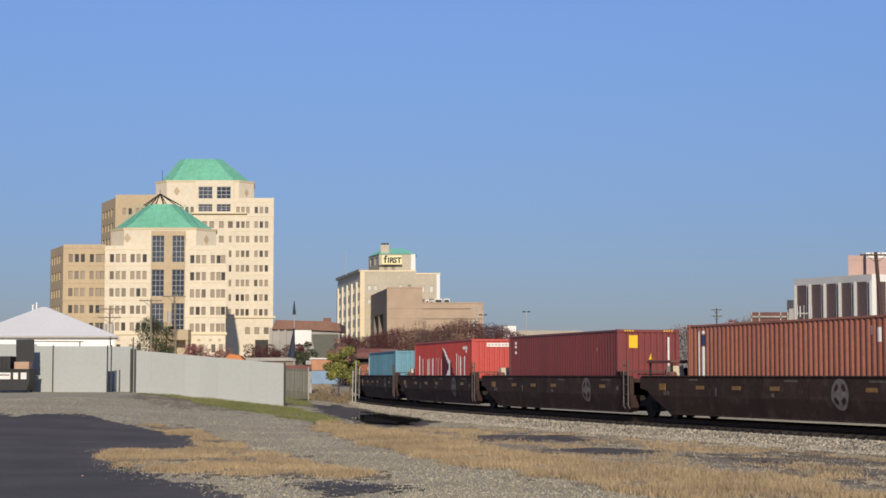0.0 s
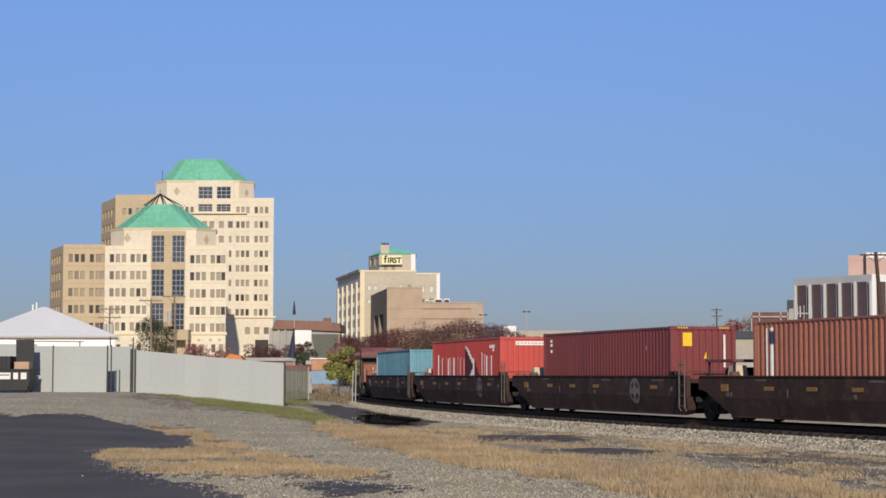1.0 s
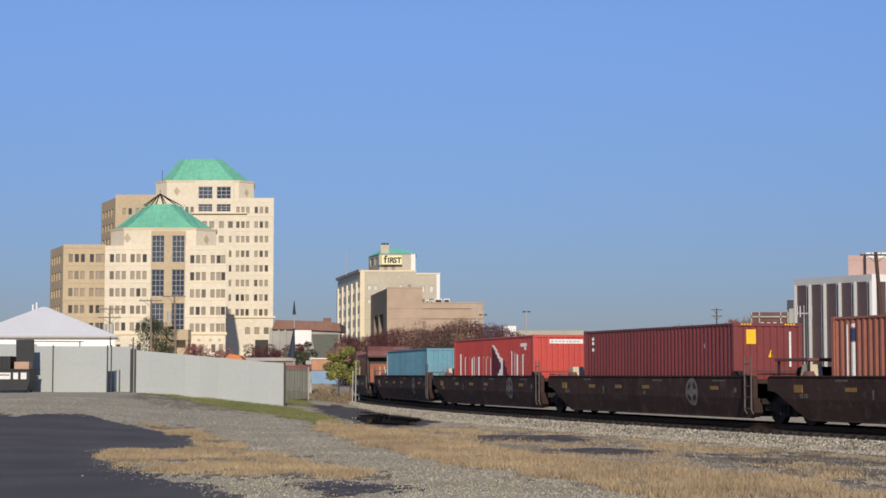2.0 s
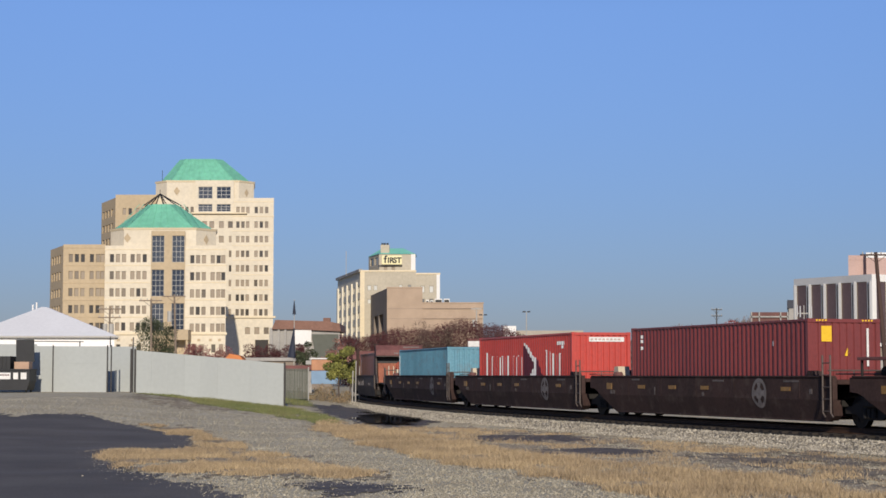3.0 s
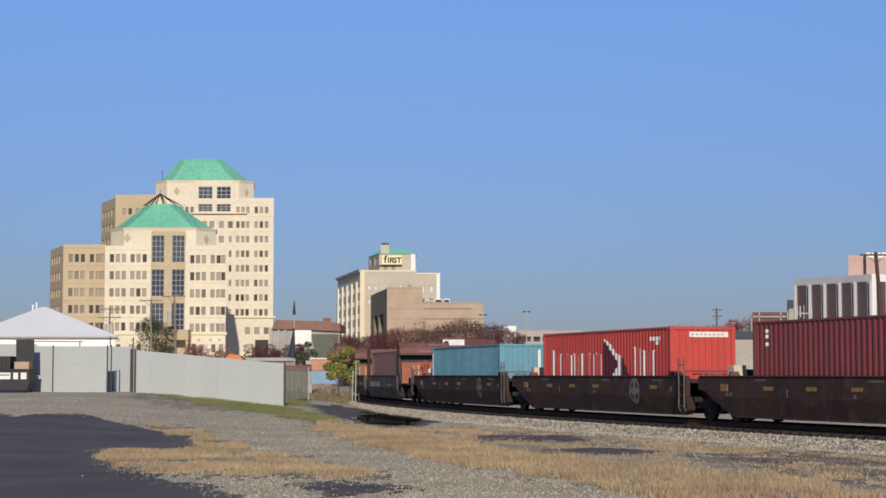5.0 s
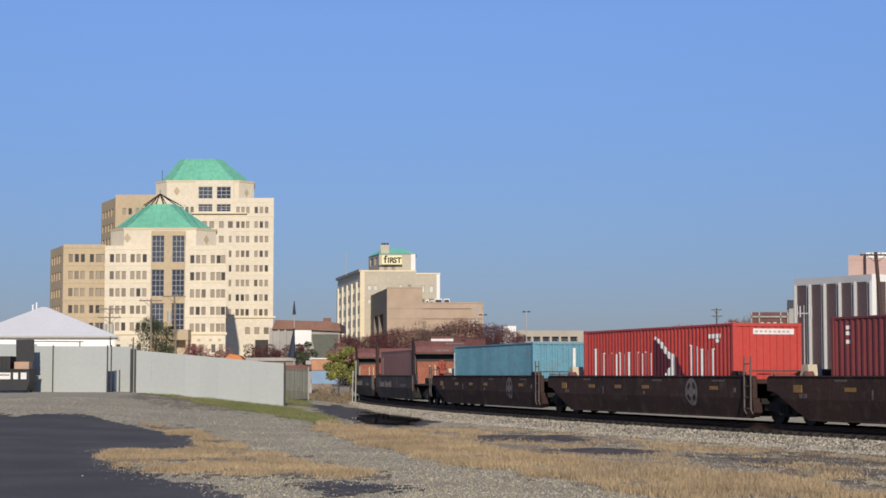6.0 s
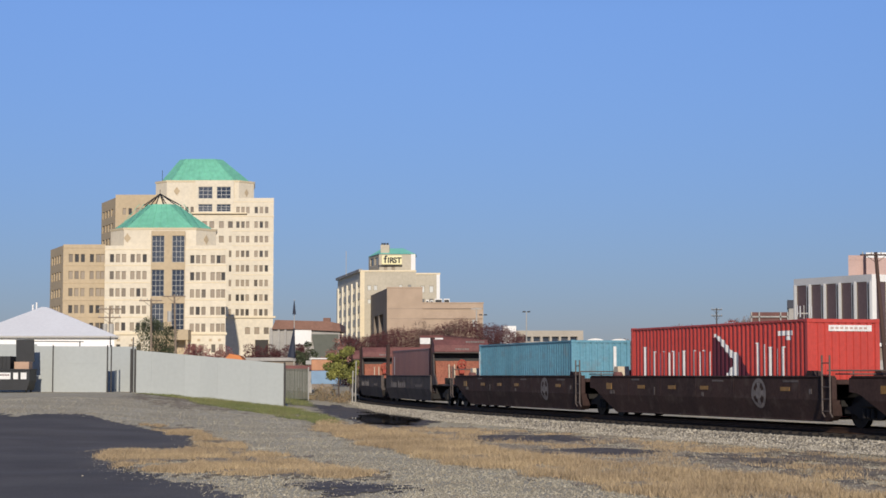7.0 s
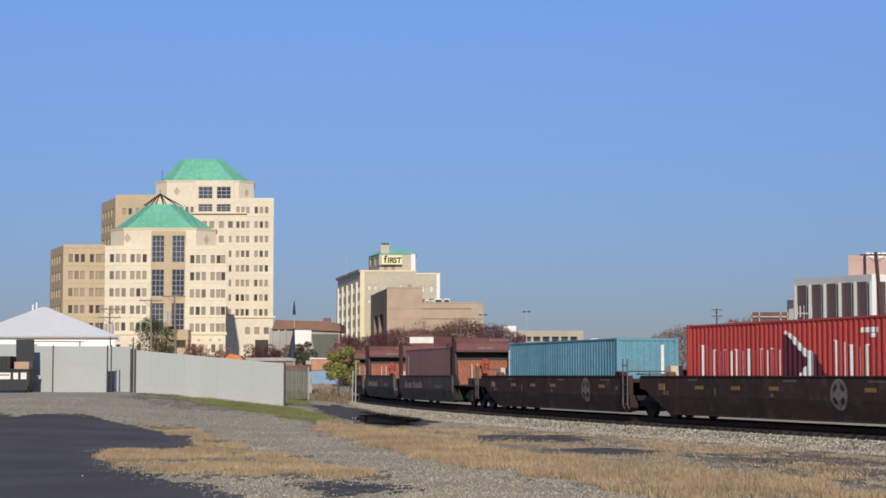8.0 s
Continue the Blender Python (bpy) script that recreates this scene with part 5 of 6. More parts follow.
bank_building()
brick_hall()
pier_office()
white_hall()
board_fence()
dumpster()
low_buildings()
utility_pole(29.75, 123, 10.4, "dark tarred timber utility pole with a cross arm", 1, 0.75, r=0.15, wood=M_DARKPOLE)
utility_pole(-31.6, 170, 8.4, "timber utility pole with transformer cans", 2, 0.0, cans=2)
utility_pole(-27.7, 170, 9.2, "slim timber utility pole", 1, 0.1)
utility_pole(-25.5, 170, 9.6, "leaning timber utility pole", 1, 0.35, cans=1)
utility_pole(4.3, 230, 10.6, "slim utility pole with a grey can behind the train", 1, 0.1, lamp=True, cans=1, wood=M_MUNTIN)
utility_pole(35.1, 230, 10.5, "slim utility pole with two cross arms", 2, 0.0, lamp=True, wood=M_POST)
street_lamp(10.7, 230, 10.0, 0.5)
street_lamp(5.8, 260, 10.6, 0.6)
greenery()


# ---- the train ----
LONG, WIDE, TALL = 12.19, 2.438, 2.896
WAVE = ((0.0, 0.0), (0.072, 0.0), (0.139, 1.0), (0.211, 1.0), (0.278, 0.0))


def wave_points(a, b, depth):
    """Points along a corrugated sheet from a to b: place along it and inset."""
    k = max(1, round((b - a) / 0.278))
    p = (b - a) / k
    pts = [(a + i * p + u / 0.278 * p, d * depth) for i in range(k) for u, d in WAVE[:-1]]
    return pts + [(b, 0.0)]


def inset_at(x, depth):
    a, b = -LONG / 2 + 0.15, LONG / 2 - 0.15
    k = round((b - a) / 0.278)
    p = (b - a) / k
    u = ((x - a) % p) / p * 0.278
    for (u0, d0), (u1, d1) in zip(WAVE, WAVE[1:]):
        if u0 <= u <= u1:
            return (d0 + (d1 - d0) * (u - u0) / (u1 - u0)) * depth
    return 0.0


def corrugated_side(depth, z0, z1, y, sign):
    bm = bmesh.new()
    rows = [(bm.verts.new((x, sign * (y - d), z0)), bm.verts.new((x, sign * (y - d), z1)))
            for x, d in wave_points(-LONG / 2 + 0.15, LONG / 2 - 0.15, depth)]
    for (a, b), (c, e) in zip(rows, rows[1:]):
        bm.faces.new((a, c, e, b) if sign < 0 else (c, a, b, e))
    return bm


def side_marking(bm, x0, x1, low, high, depth, sign=-1, lift=0.005):
    """Paint on the corrugated side between two heights given as functions of x."""
    xs = sorted({round(x, 4) for x, _ in wave_points(-LONG / 2 + 0.15, LONG / 2 - 0.15, depth) if x0 < x < x1} | {x0, x1})
    rows = []
    for x in xs:
        y = sign * (WIDE / 2 - 0.02 - inset_at(x, depth) + lift)
        rows.append((bm.verts.new((x, y, low(x))), bm.verts.new((x, y, max(low(x) + 0.01, high(x))))))
    for (a, b), (c, e) in zip(rows, rows[1:]):
        bm.faces.new((a, c, e, b))


def bar(bm, x0, x1, z0, z1, depth):
    side_marking(bm, x0, x1, lambda x: z0, lambda x: z1, depth)


def container(name, paint, label, depth=0.042):
    """A 40 ft box: frame, corrugated sides, ends, roof and corner castings. Its middle stands at the origin; x points ahead."""
    c = thing(name, label, "container", group="containers on the train")
    hl, hw = LONG / 2, WIDE / 2
    for sx in (-1, 1):
        for sy in (-1, 1):
            bm = bmesh.new()
            box(bm, min(sx * hl, sx * (hl - 0.15)), max(sx * hl, sx * (hl - 0.15)), min(sy * hw, sy * (hw - 0.14)), max(sy * hw, sy * (hw - 0.14)), 0.12, TALL - 0.12, 0.012)
            part("corner_post", bm, paint, c)
            for z in (0.0, TALL - 0.12):
                bm = bmesh.new()
                box(bm, min(sx * (hl + 0.004), sx * (hl - 0.17)), max(sx * (hl + 0.004), sx * (hl - 0.17)), min(sy * (hw + 0.004), sy * (hw - 0.16)), max(sy * (hw + 0.004), sy * (hw - 0.16)), z, z + 0.12, 0.01)
                part("corner_casting", bm, paint, c)
    for sy in (-1, 1):
        for nm, z0, z1 in (("bottom_rail", 0.02, 0.17), ("top_rail", TALL - 0.085, TALL - 0.015)):
            bm = bmesh.new()
            box(bm, -hl + 0.17, hl - 0.17, min(sy * hw, sy * (hw - 0.07)), max(sy * hw, sy * (hw - 0.07)), z0, z1, 0.008)
            part(nm, bm, paint, c)
        part("side_panel", corrugated_side(depth, 0.17, TALL - 0.085, hw - 0.02, sy), paint, c)
    for sx in (-1, 1):
        for nm, z0, z1 in (("end_sill", 0.0, 0.16), ("end_header", TALL - 0.12, TALL - 0.01)):
            bm = bmesh.new()
            box(bm, min(sx * hl, sx * (hl - 0.1)), max(sx * hl, sx * (hl - 0.1)), -hw + 0.16, hw - 0.16, z0, z1, 0.008)
            part(nm, bm, paint, c)
        bm = bmesh.new()
        rows = []
        k = 9
        w = (2 * hw - 0.28) / k
        for i in range(k):
            for u, d in ((0.0, 0), (0.52, 0), (0.62, 1), (0.9, 1)):
                y = -hw + 0.14 + (i + u) * w
                x = sx * (hl - 0.03 - d * 0.035)
                rows.append((bm.verts.new((x, y, 0.16)), bm.verts.new((x, y, TALL - 0.12))))
        y, x = hw - 0.14, sx * (hl - 0.03)
        rows.append((bm.verts.new((x, y, 0.16)), bm.verts.new((x, y, TALL - 0.12))))
        for (a, b), (e, f) in zip(rows, rows[1:]):
            bm.faces.new((a, e, f, b))
        part("end_panel", bm, paint, c)
    bm = bmesh.new()
    rows = []
    for x, d in wave_points(-hl + 0.1, hl - 0.1, 0.02):
        rows.append((bm.verts.new((x, -hw + 0.06, TALL - 0.03 - d)), bm.verts.new((x, hw - 0.06, TALL - 0.03 - d))))
    for (a, b), (e, f) in zip(rows, rows[1:]):
        bm.faces.new((a, e, f, b))
    part("roof_panel", bm, paint, c)
    bm = bmesh.new()
    box(bm, -hl + 0.1, hl - 0.1, -hw + 0.08, hw - 0.08, 0.05, 0.12)
    part("floor_panel", bm, M_TIE, c)
    return c


def end_plate(bm, y0, y1, z0, z1):
    """A placard on the leading end."""
    box(bm, LONG / 2 - 0.028, LONG / 2 - 0.016, y0, y1, z0, z1)


def red_container():
    c = container("shipping_container", M_RED, "bright red corrugated shipping container with large white side lettering")
    D = 0.042
    # the line's name: two rows of plain white bars, a broad and a slim one for each sign
    def strokes(x, w, tall):
        bm = bmesh.new()
        bar(bm, x, x + 0.11, 1.22, tall, D)
        bar(bm, x - 0.06, x + 0.17, tall, tall + 0.035, D)
        bar(bm, x + w - 0.06, x + w, 1.22, tall - 0.02, D)
        tagged(part("lettering_bar", bm, M_MARK, c, "white painted bars"), kind="stuff")
    for k in range(7):
        strokes(-5.05 + 0.75 * k, 0.50, 2.18 if k == 0 else 2.02)
    for k in range(3):
        strokes(3.0 + 0.78 * k, 0.54, 2.20 if k == 0 else 2.06)

    def band_top(x):
        return 2.56 - 0.10 * smooth((x - 0.25) / 0.4) - 0.50 * smooth((x - 0.5) / 1.1) - 0.12 * smooth((x - 1.6) / 0.5)
    bm = bmesh.new()
    side_marking(bm, 0.12, 1.5, lambda x: 1.22, lambda x: band_top(x) - 0.12, D)
    side_marking(bm, 1.84, 2.5, lambda x: 1.22, lambda x: 1.22 + 0.68 * (2.52 - x) / 0.66, D)
    part("emblem", bm, M_MAROON, c, "dark maroon pennant shaped emblem")
    bm = bmesh.new()
    side_marking(bm, 0.22, 1.5, lambda x: band_top(x) - 0.10 - 0.14 * smooth((x - 0.3) / 0.5), band_top, D, lift=0.010)
    side_marking(bm, 1.5, 1.84, lambda x: 1.22, band_top, D, lift=0.010)
    side_marking(bm, 1.05, 1.5, lambda x: 1.22, lambda x: 1.30 + 0.22 * smooth((x - 1.05) / 0.4), D, lift=0.010)
    part("emblem_edge", bm, M_MARK, c, "white curved band of the emblem")
    bm = bmesh.new()
    bar(bm, 4.35, 5.2, 2.42, 2.56, D)
    bar(bm, 4.75, 5.05, 2.28, 2.40, D)
    part("number_bars", bm, M_MARK, c, "small white number bars")
    bm = bmesh.new()
    box(bm, LONG / 2 - 0.026, LONG / 2 - 0.014, -0.50, 0.95, 2.53, 2.71)
    strip = part("end_strip", bm, M_MARK, c, "white strip with red number bars")
    bm = bmesh.new()
    for i in range(8):
        box(bm, LONG / 2 - 0.0145, LONG / 2 - 0.010, -0.43 + i * 0.16, -0.36 + i * 0.16 + 0.03, 2.59, 2.65)
    part("number_bars", bm, M_PINK, strip)
    return c


def dark_red_container():
    c = container("shipping_container", M_DKRED, "dark red corrugated shipping container with a yellow end placard")
    bm = bmesh.new()
    for z in (2.52, 2.36, 2.12):
        bar(bm, -5.35, -5.17, z, z + 0.11, 0.042)
    bar(bm, 3.9, 4.05, 2.12, 2.26, 0.042)
    part("number_bars", bm, M_MARK, c, "small white number bars")
    bm = bmesh.new()
    end_plate(bm, -0.76, -0.42, 2.22, 2.68)
    part("placard", bm, M_YELLOW, c, "yellow placard")
    bm = bmesh.new()
    prism(bm, [(-0.10, 1.80), (0.10, 1.80), (0.0, 2.05)], 0, 0.012)
    part("warning_sign", bm, M_YELLOW, c, "small yellow warning triangle",
         at=Matrix.Translation((LONG / 2 - 0.030, 0.12, 0)) @ Matrix.Rotation(radians(90), 4, "Z"))
    bm = bmesh.new()
    end_plate(bm, 0.76, 0.83, 1.5, 2.62)
    part("number_strip", bm, M_MARK, c, "white number strip")
    bm = bmesh.new()
    for y in (-0.95, -0.85, -0.75, -0.65, 0.6, 0.7, 0.8, 0.9):
        box(bm, LONG / 2 - 0.002, LONG / 2 + 0.006, y, y + 0.06, TALL - 0.075, TALL - 0.03)
    part("hazard_dashes", bm, M_YELLOW, c, "yellow dashes on the header")
    return c


def brown_container():
    c = container("shipping_container", M_BROWN, "faded brown corrugated shipping container with a white number strip")
    bm = bmesh.new()
    bar(bm, -5.34, -5.29, 0.9, 2.66, 0.042)
    bar(bm, -5.17, -4.97, 1.22, 2.16, 0.042)
    bar(bm, -5.17, -4.97, 2.58, 2.68, 0.042)
    part("number_strip", bm, M_MARK, c, "white number strip")
    bm = bmesh.new()
    bar(bm, -5.17, -4.97, 2.20, 2.54, 0.042)
    part("company_mark", bm, M_NAVY, c, "navy square mark")
    bm = bmesh.new()
    bar(bm, 4.7, 4.86, 2.35, 2.6, 0.042)
    bar(bm, 5.1, 5.25, 2.15, 2.55, 0.042)
    part("number_bars", bm, M_MARK, c)
    return c


def blue_container():
    c = container("shipping_container", M_BLUE, "faded sky blue corrugated shipping container")
    bm = bmesh.new()
    box(bm, -LONG / 2 + 0.02, -LONG / 2 + 0.14, -WIDE / 2 - 0.012, -WIDE / 2 + 0.01, 1.25, 2.55)
    part("number_strip", bm, M_MARK, c, "white number strip")
    bm = bmesh.new()
    end_plate(bm, 0.52, 0.64, 1.4, 2.62)
    part("number_strip", bm, M_MARK, c, "white number strip")
    return c


def rust_container():
    c = container("shipping_container", M_SMOOTH, "rust brown shipping container with almost flat sides", depth=0.012)
    bm = bmesh.new()
    bar(bm, -5.3, -5.15, 1.4, 2.5, 0.012)
    part("number_strip", bm, M_MARK, c, "white number strip")
    return c


def ring(bm, r0, r1, a0, a1, seg, y):
    """A flat piece of a ring in the plane of a car's side."""
    pts = [(bm.verts.new((r0 * math.cos(a), y, r0 * math.sin(a))), bm.verts.new((r1 * math.cos(a), y, r1 * math.sin(a))))
           for a in (a0 + (a1 - a0) * i / seg for i in range(seg + 1))]
    for (a, b), (c, d) in zip(pts, pts[1:]):
        bm.faces.new((a, c, d, b))


WHEELSETS = []


def truck(car, x):
    """Two wheelsets in cast side frames."""
    t = new("truck")
    t.parent = car
    t.matrix_basis = pose(x, 0, 0)
    tagged(t, "dark four wheel truck")
    for sy in (-1, 1):
        bm = bmesh.new()
        prism(bm, [(-1.25, 0.40), (-1.25, 0.56), (-0.95, 0.62), (-0.5, 0.78), (0.5, 0.78), (0.95, 0.62), (1.25, 0.56), (1.25, 0.40), (0.8, 0.40), (0.4, 0.24), (-0.4, 0.24), (-0.8, 0.40)],
              sy * 0.92, sy * 1.06)
        part("side_frame", bm, M_TRUCK, t)
        for k in (-0.2, 0.0, 0.2):
            bm = bmesh.new()
            cyl(bm, (k, sy * 1.10, 0.30), (k, sy * 1.10, 0.56), 0.08, seg=8)
            part("spring", bm, M_TRUCK, t)
    bm = bmesh.new()
    box(bm, -0.2, 0.2, -1.1, 1.1, 0.52, 0.80, 0.03)
    part("bolster", bm, M_TRUCK, t)
    for ax in (-0.89, 0.89):
        bm = bmesh.new()
        cyl(bm, (0, -1.02, 0), (0, 1.02, 0), 0.075, seg=10)
        for sy in (-1, 1):
            cyl(bm, (0, sy * 0.69, 0), (0, sy * 0.80, 0), 0.455, seg=28)
            cyl(bm, (0, sy * 0.655, 0), (0, sy * 0.69, 0), 0.48, seg=28)
            cyl(bm, (0, sy * 0.80, 0), (0, sy * 0.815, 0), 0.12, seg=12)
            for k in range(6):
                a = k * math.pi / 3
                cyl(bm, (0.25 * math.cos(a), sy * 0.80, 0.25 * math.sin(a)), (0.25 * math.cos(a), sy * 0.812, 0.25 * math.sin(a)), 0.05, seg=8)
        w = part("wheelset", bm, M_WHEEL, t)
        w.matrix_basis = pose(ax, 0, 0.455)
        WHEELSETS.append((w, ax))


def ladder(car, x, y, z0, z1, wide=0.42):
    l = new("ladder")
    l.parent = car
    l.matrix_basis = pose(x, y, 0)
    for sx in (-wide / 2, wide / 2):
        bm = bmesh.new()
        cyl(bm, (sx, 0, z0), (sx, 0, z1), 0.028, seg=8)
        cyl(bm, (sx, 0, z0), (sx + 0.1, 0.02, z0 - 0.12), 0.024, seg=8)
        part("stile", bm, M_HAND, l)
    k = 0
    z = z0 + 0.05
    while z < z1 - 0.1:
        bm = bmesh.new()
        cyl(bm, (-wide / 2, 0, z), (wide / 2, 0, z), 0.018, seg=6)
        part("rung", bm, M_HAND, l)
        z += 0.34


FLOOR = 0.25
SILL_TOP, SILL_LOW = 1.42, 0.19


CREASE = 0.78


def creased_sill(car, outline, sy, paint):
    """A side sill: the upper plate stands upright, the lower plate folds in under the well."""
    low = [p for p in outline if p[1] <= CREASE]
    rear_x = [a[0] + (b[0] - a[0]) * (CREASE - a[1]) / (b[1] - a[1]) for a, b in zip(outline, outline[1:]) if (a[1] - CREASE) * (b[1] - CREASE) < 0]
    x0, x1 = min(rear_x), max(rear_x)
    first = outline.index(low[0])
    last = outline.index(low[-1])
    bm = bmesh.new()
    prism(bm, outline[:first] + [(x0, CREASE), (x1, CREASE)] + outline[last + 1:], sy * 1.30, sy * 1.45)
    part("side_sill", bm, paint, car)
    bm = bmesh.new()
    prism(bm, [(x0, CREASE)] + low + [(x1, CREASE)], sy * 1.16, sy * 1.45)
    for v in bm.verts:
        v.co.y -= sy * 0.27 * (CREASE - v.co.z)
    part("lower_plate", bm, paint, car)


def well_car(label, paint, emblem=True, group="well car units", raised=False):
    """One unit of an articulated well car; x points ahead, z = 0 at the top of the rails."""
    c = thing("well_car", label, "rail car", group=group)
    rear, front = -8.55, 8.45
    outline = [(rear, SILL_TOP), (rear, 1.02), (-8.2, 0.99), (-7.95, 0.92), (-6.6, SILL_LOW), (8.0, SILL_LOW), (8.3, 0.34), (front, 0.8), (front, SILL_TOP)]
    for sy in (-1, 1):
        creased_sill(c, outline, sy, paint)
        bm = bmesh.new()
        box(bm, -8.4, 8.3, min(sy * 1.24, sy * 1.49), max(sy * 1.24, sy * 1.49), SILL_TOP, SILL_TOP + 0.05, 0.01)
        part("top_chord", bm, paint, c)
        bm = bmesh.new()
        box(bm, -6.5, 7.9, min(sy * 1.10, sy * 1.31), max(sy * 1.10, sy * 1.31), SILL_LOW - 0.03, SILL_LOW + 0.02, 0.01)
        part("bottom_chord", bm, paint, c)
        for x in (-5.2, -2.6, 0.0, 2.6, 6.6):
            bm = bmesh.new()
            box(bm, x - 0.03, x + 0.03, min(sy * 1.45, sy * 1.455), max(sy * 1.45, sy * 1.455), 0.80, 1.40)
            part("side_rib", bm, paint, c)
    bm = bmesh.new()
    box(bm, -6.3, 6.9, -1.28, 1.28, FLOOR - 0.06, FLOOR - 0.01)
    part("well_floor", bm, paint, c)
    for x0, x1, nm in ((rear, -6.75, "end_platform"), (7.0, front, "end_platform")):
        bm = bmesh.new()
        box(bm, x0, x1, -1.28, 1.28, 1.22, 1.36, 0.02)
        part(nm, bm, paint, c)
        bm = bmesh.new()
        xx = x1 - 0.12 if x0 < 0 else x0
        box(bm, xx, xx + 0.12, -1.28, 1.28, 0.3, 1.22)
        part("end_wall", bm, M_TRUCK, c)
    bm = bmesh.new()
    box(bm, rear - 0.05, -6.8, -0.35, 0.35, 0.82, 1.20, 0.03)
    part("draft_sill", bm, M_TRUCK, c)
    bm = bmesh.new()
    box(bm, 7.05, front + 0.35, -0.32, 0.32, 0.82, 1.18, 0.03)
    part("draft_sill", bm, M_TRUCK, c)
    # brake gear and walkways on the platforms
    bm = bmesh.new()
    cyl(bm, (-7.5, -0.6, 1.52), (-7.5, 0.25, 1.52), 0.15, seg=12)
    part("air_tank", bm, paint, c)
    bm = bmesh.new()
    prism(bm, [(-7.3, 1.37), (-6.75, 1.37), (-6.85, 1.80), (-7.15, 1.80)], -1.10, -0.65)
    part("guide", bm, M_PALEBOX, c, "pale cream guide casting")
    bm = bmesh.new()
    cyl(bm, (-6.72, -1.15, 1.40), (-6.72, -1.15, 1.60), 0.22, 0.14, seg=10)
    part("corner_guide", bm, M_BULK, c, "faded maroon corner guide")
    for y in (-1.15, 1.15):
        bm = bmesh.new()
        prism(bm, [(6.75, 1.38), (7.3, 1.38), (7.15, 1.60), (6.85, 1.62)], y - 0.16, y + 0.16)
        part("corner_guide", bm, paint, c)
    for y in (-1.30, 1.30):
        ladder(c, 8.25, y - 0.22 * (1 if y < 0 else -1), 0.42, 2.05 if y < 0 else 1.9)
    for z in (1.62,):
        bm = bmesh.new()
        cyl(bm, (8.05, -1.35, z), (8.05, 1.3, z), 0.022, seg=8)
        part("handrail", bm, M_HAND, c)
    for y in (-0.5, 0.45, 1.3):
        bm = bmesh.new()
        cyl(bm, (8.05, y, 1.36), (8.05, y, 1.62), 0.02, seg=8)
        part("rail_post", bm, M_HAND, c)
    bm = bmesh.new()
    box(bm, 7.55, 8.35, -0.8, 0.9, 1.50, 1.54, 0.01)
    part("brake_step", bm, M_HAND, c)
    # hoses hanging between the units
    bm = bmesh.new()
    pts = [Vector((8.5 + 0.45 * i / 8, -0.55, 0.95 - 0.5 * math.sin(math.pi * i / 8))) for i in range(9)]
    for a, b in zip(pts, pts[1:]):
        cyl(bm, a, b, 0.025, seg=6)
    part("brake_hose", bm, M_BLACK, c)
    # small reflectors and number bars on the near side
    bm = bmesh.new()
    box(bm, -7.05, -6.6, -1.468, -1.45, 0.98, 1.20)
    part("reflector", bm, M_REFLEX, c, "dusty yellow reflector")
    for x in (-4.4, -2.0, 0.35, 5.55):
        bm = bmesh.new()
        box(bm, x, x + 0.55, -1.462, -1.45, 1.02, 1.14)
        part("reflector", bm, M_REFLEX, c, "dusty yellow reflector")
    for x, z, w, h in ((-4.9, 1.30, 0.6, 0.06), (1.2, 1.28, 0.75, 0.06), (5.7, 1.28, 0.9, 0.06), (-3.1, 0.82, 0.07, 0.26), (0.45, 0.82, 0.14, 0.12), (-6.75, 0.82, 0.16, 0.13), (-6.52, 0.82, 0.16, 0.13), (7.2, 0.95, 0.14, 0.14)):
        bm = bmesh.new()
        box(bm, x, x + w, -1.459, -1.45, z, z + h)
        part("stencil_bar", bm, M_STENCIL, c, "faded white stencil bar")
    if emblem:
        bm = bmesh.new()
        R = 0.45
        ring(bm, R - 0.11, R, 0, 2 * math.pi, 40, -1.462)
        for k in range(4):
            a = k * math.pi / 2
            ring(bm, 0.0, 0.165, a - 0.36, a + 0.36, 6, -1.464)
            ring(bm, 0.165, R - 0.12, a - 0.36, a + 0.36, 6, -1.464)
        ring(bm, 0.0, R - 0.26, 0, 2 * math.pi, 20, -1.466)
        for v in bm.verts:
            v.co.y += max(0.0, CREASE - 0.94 - v.co.z) * 0.27
        part("emblem", bm, M_EMBLEM, c, "faded white round emblem with a cross", at=pose(4.24, 0, 0.94))
    # added dark block behind the wheel notch, standing in for the shade inside
    bm = bmesh.new()
    box(bm, -8.35, -7.35, -1.22, -0.45, 0.60, 1.18, 0.04)
    part("notch_shade_block", bm, M_TRUCK, c, "dark block added for the shade in the wheel notch")
    if raised:
        bm = bmesh.new()
        box(bm, rear, -6.7, -1.2, 1.2, 1.90, 1.99, 0.01)
        part("raised_walkway", bm, M_BULK, c, "dark red raised walkway")
        for x in (rear + 0.1, -6.8):
            for y in (-1.1, 1.1):
                bm = bmesh.new()
                cyl(bm, (x, y, 1.36), (x, y, 1.90), 0.04, seg=8)
                part("walkway_post", bm, M_TRUCK, c)
        for y in (-0.5, 0.1):
            bm = bmesh.new()
            cyl(bm, (-8.2, y, 1.58), (-7.2, y, 1.58), 0.16, seg=12)
            part("air_tank", bm, M_TRUCK, c)
    truck(c, rear + 0.45)
    return c


HALF = 6.3


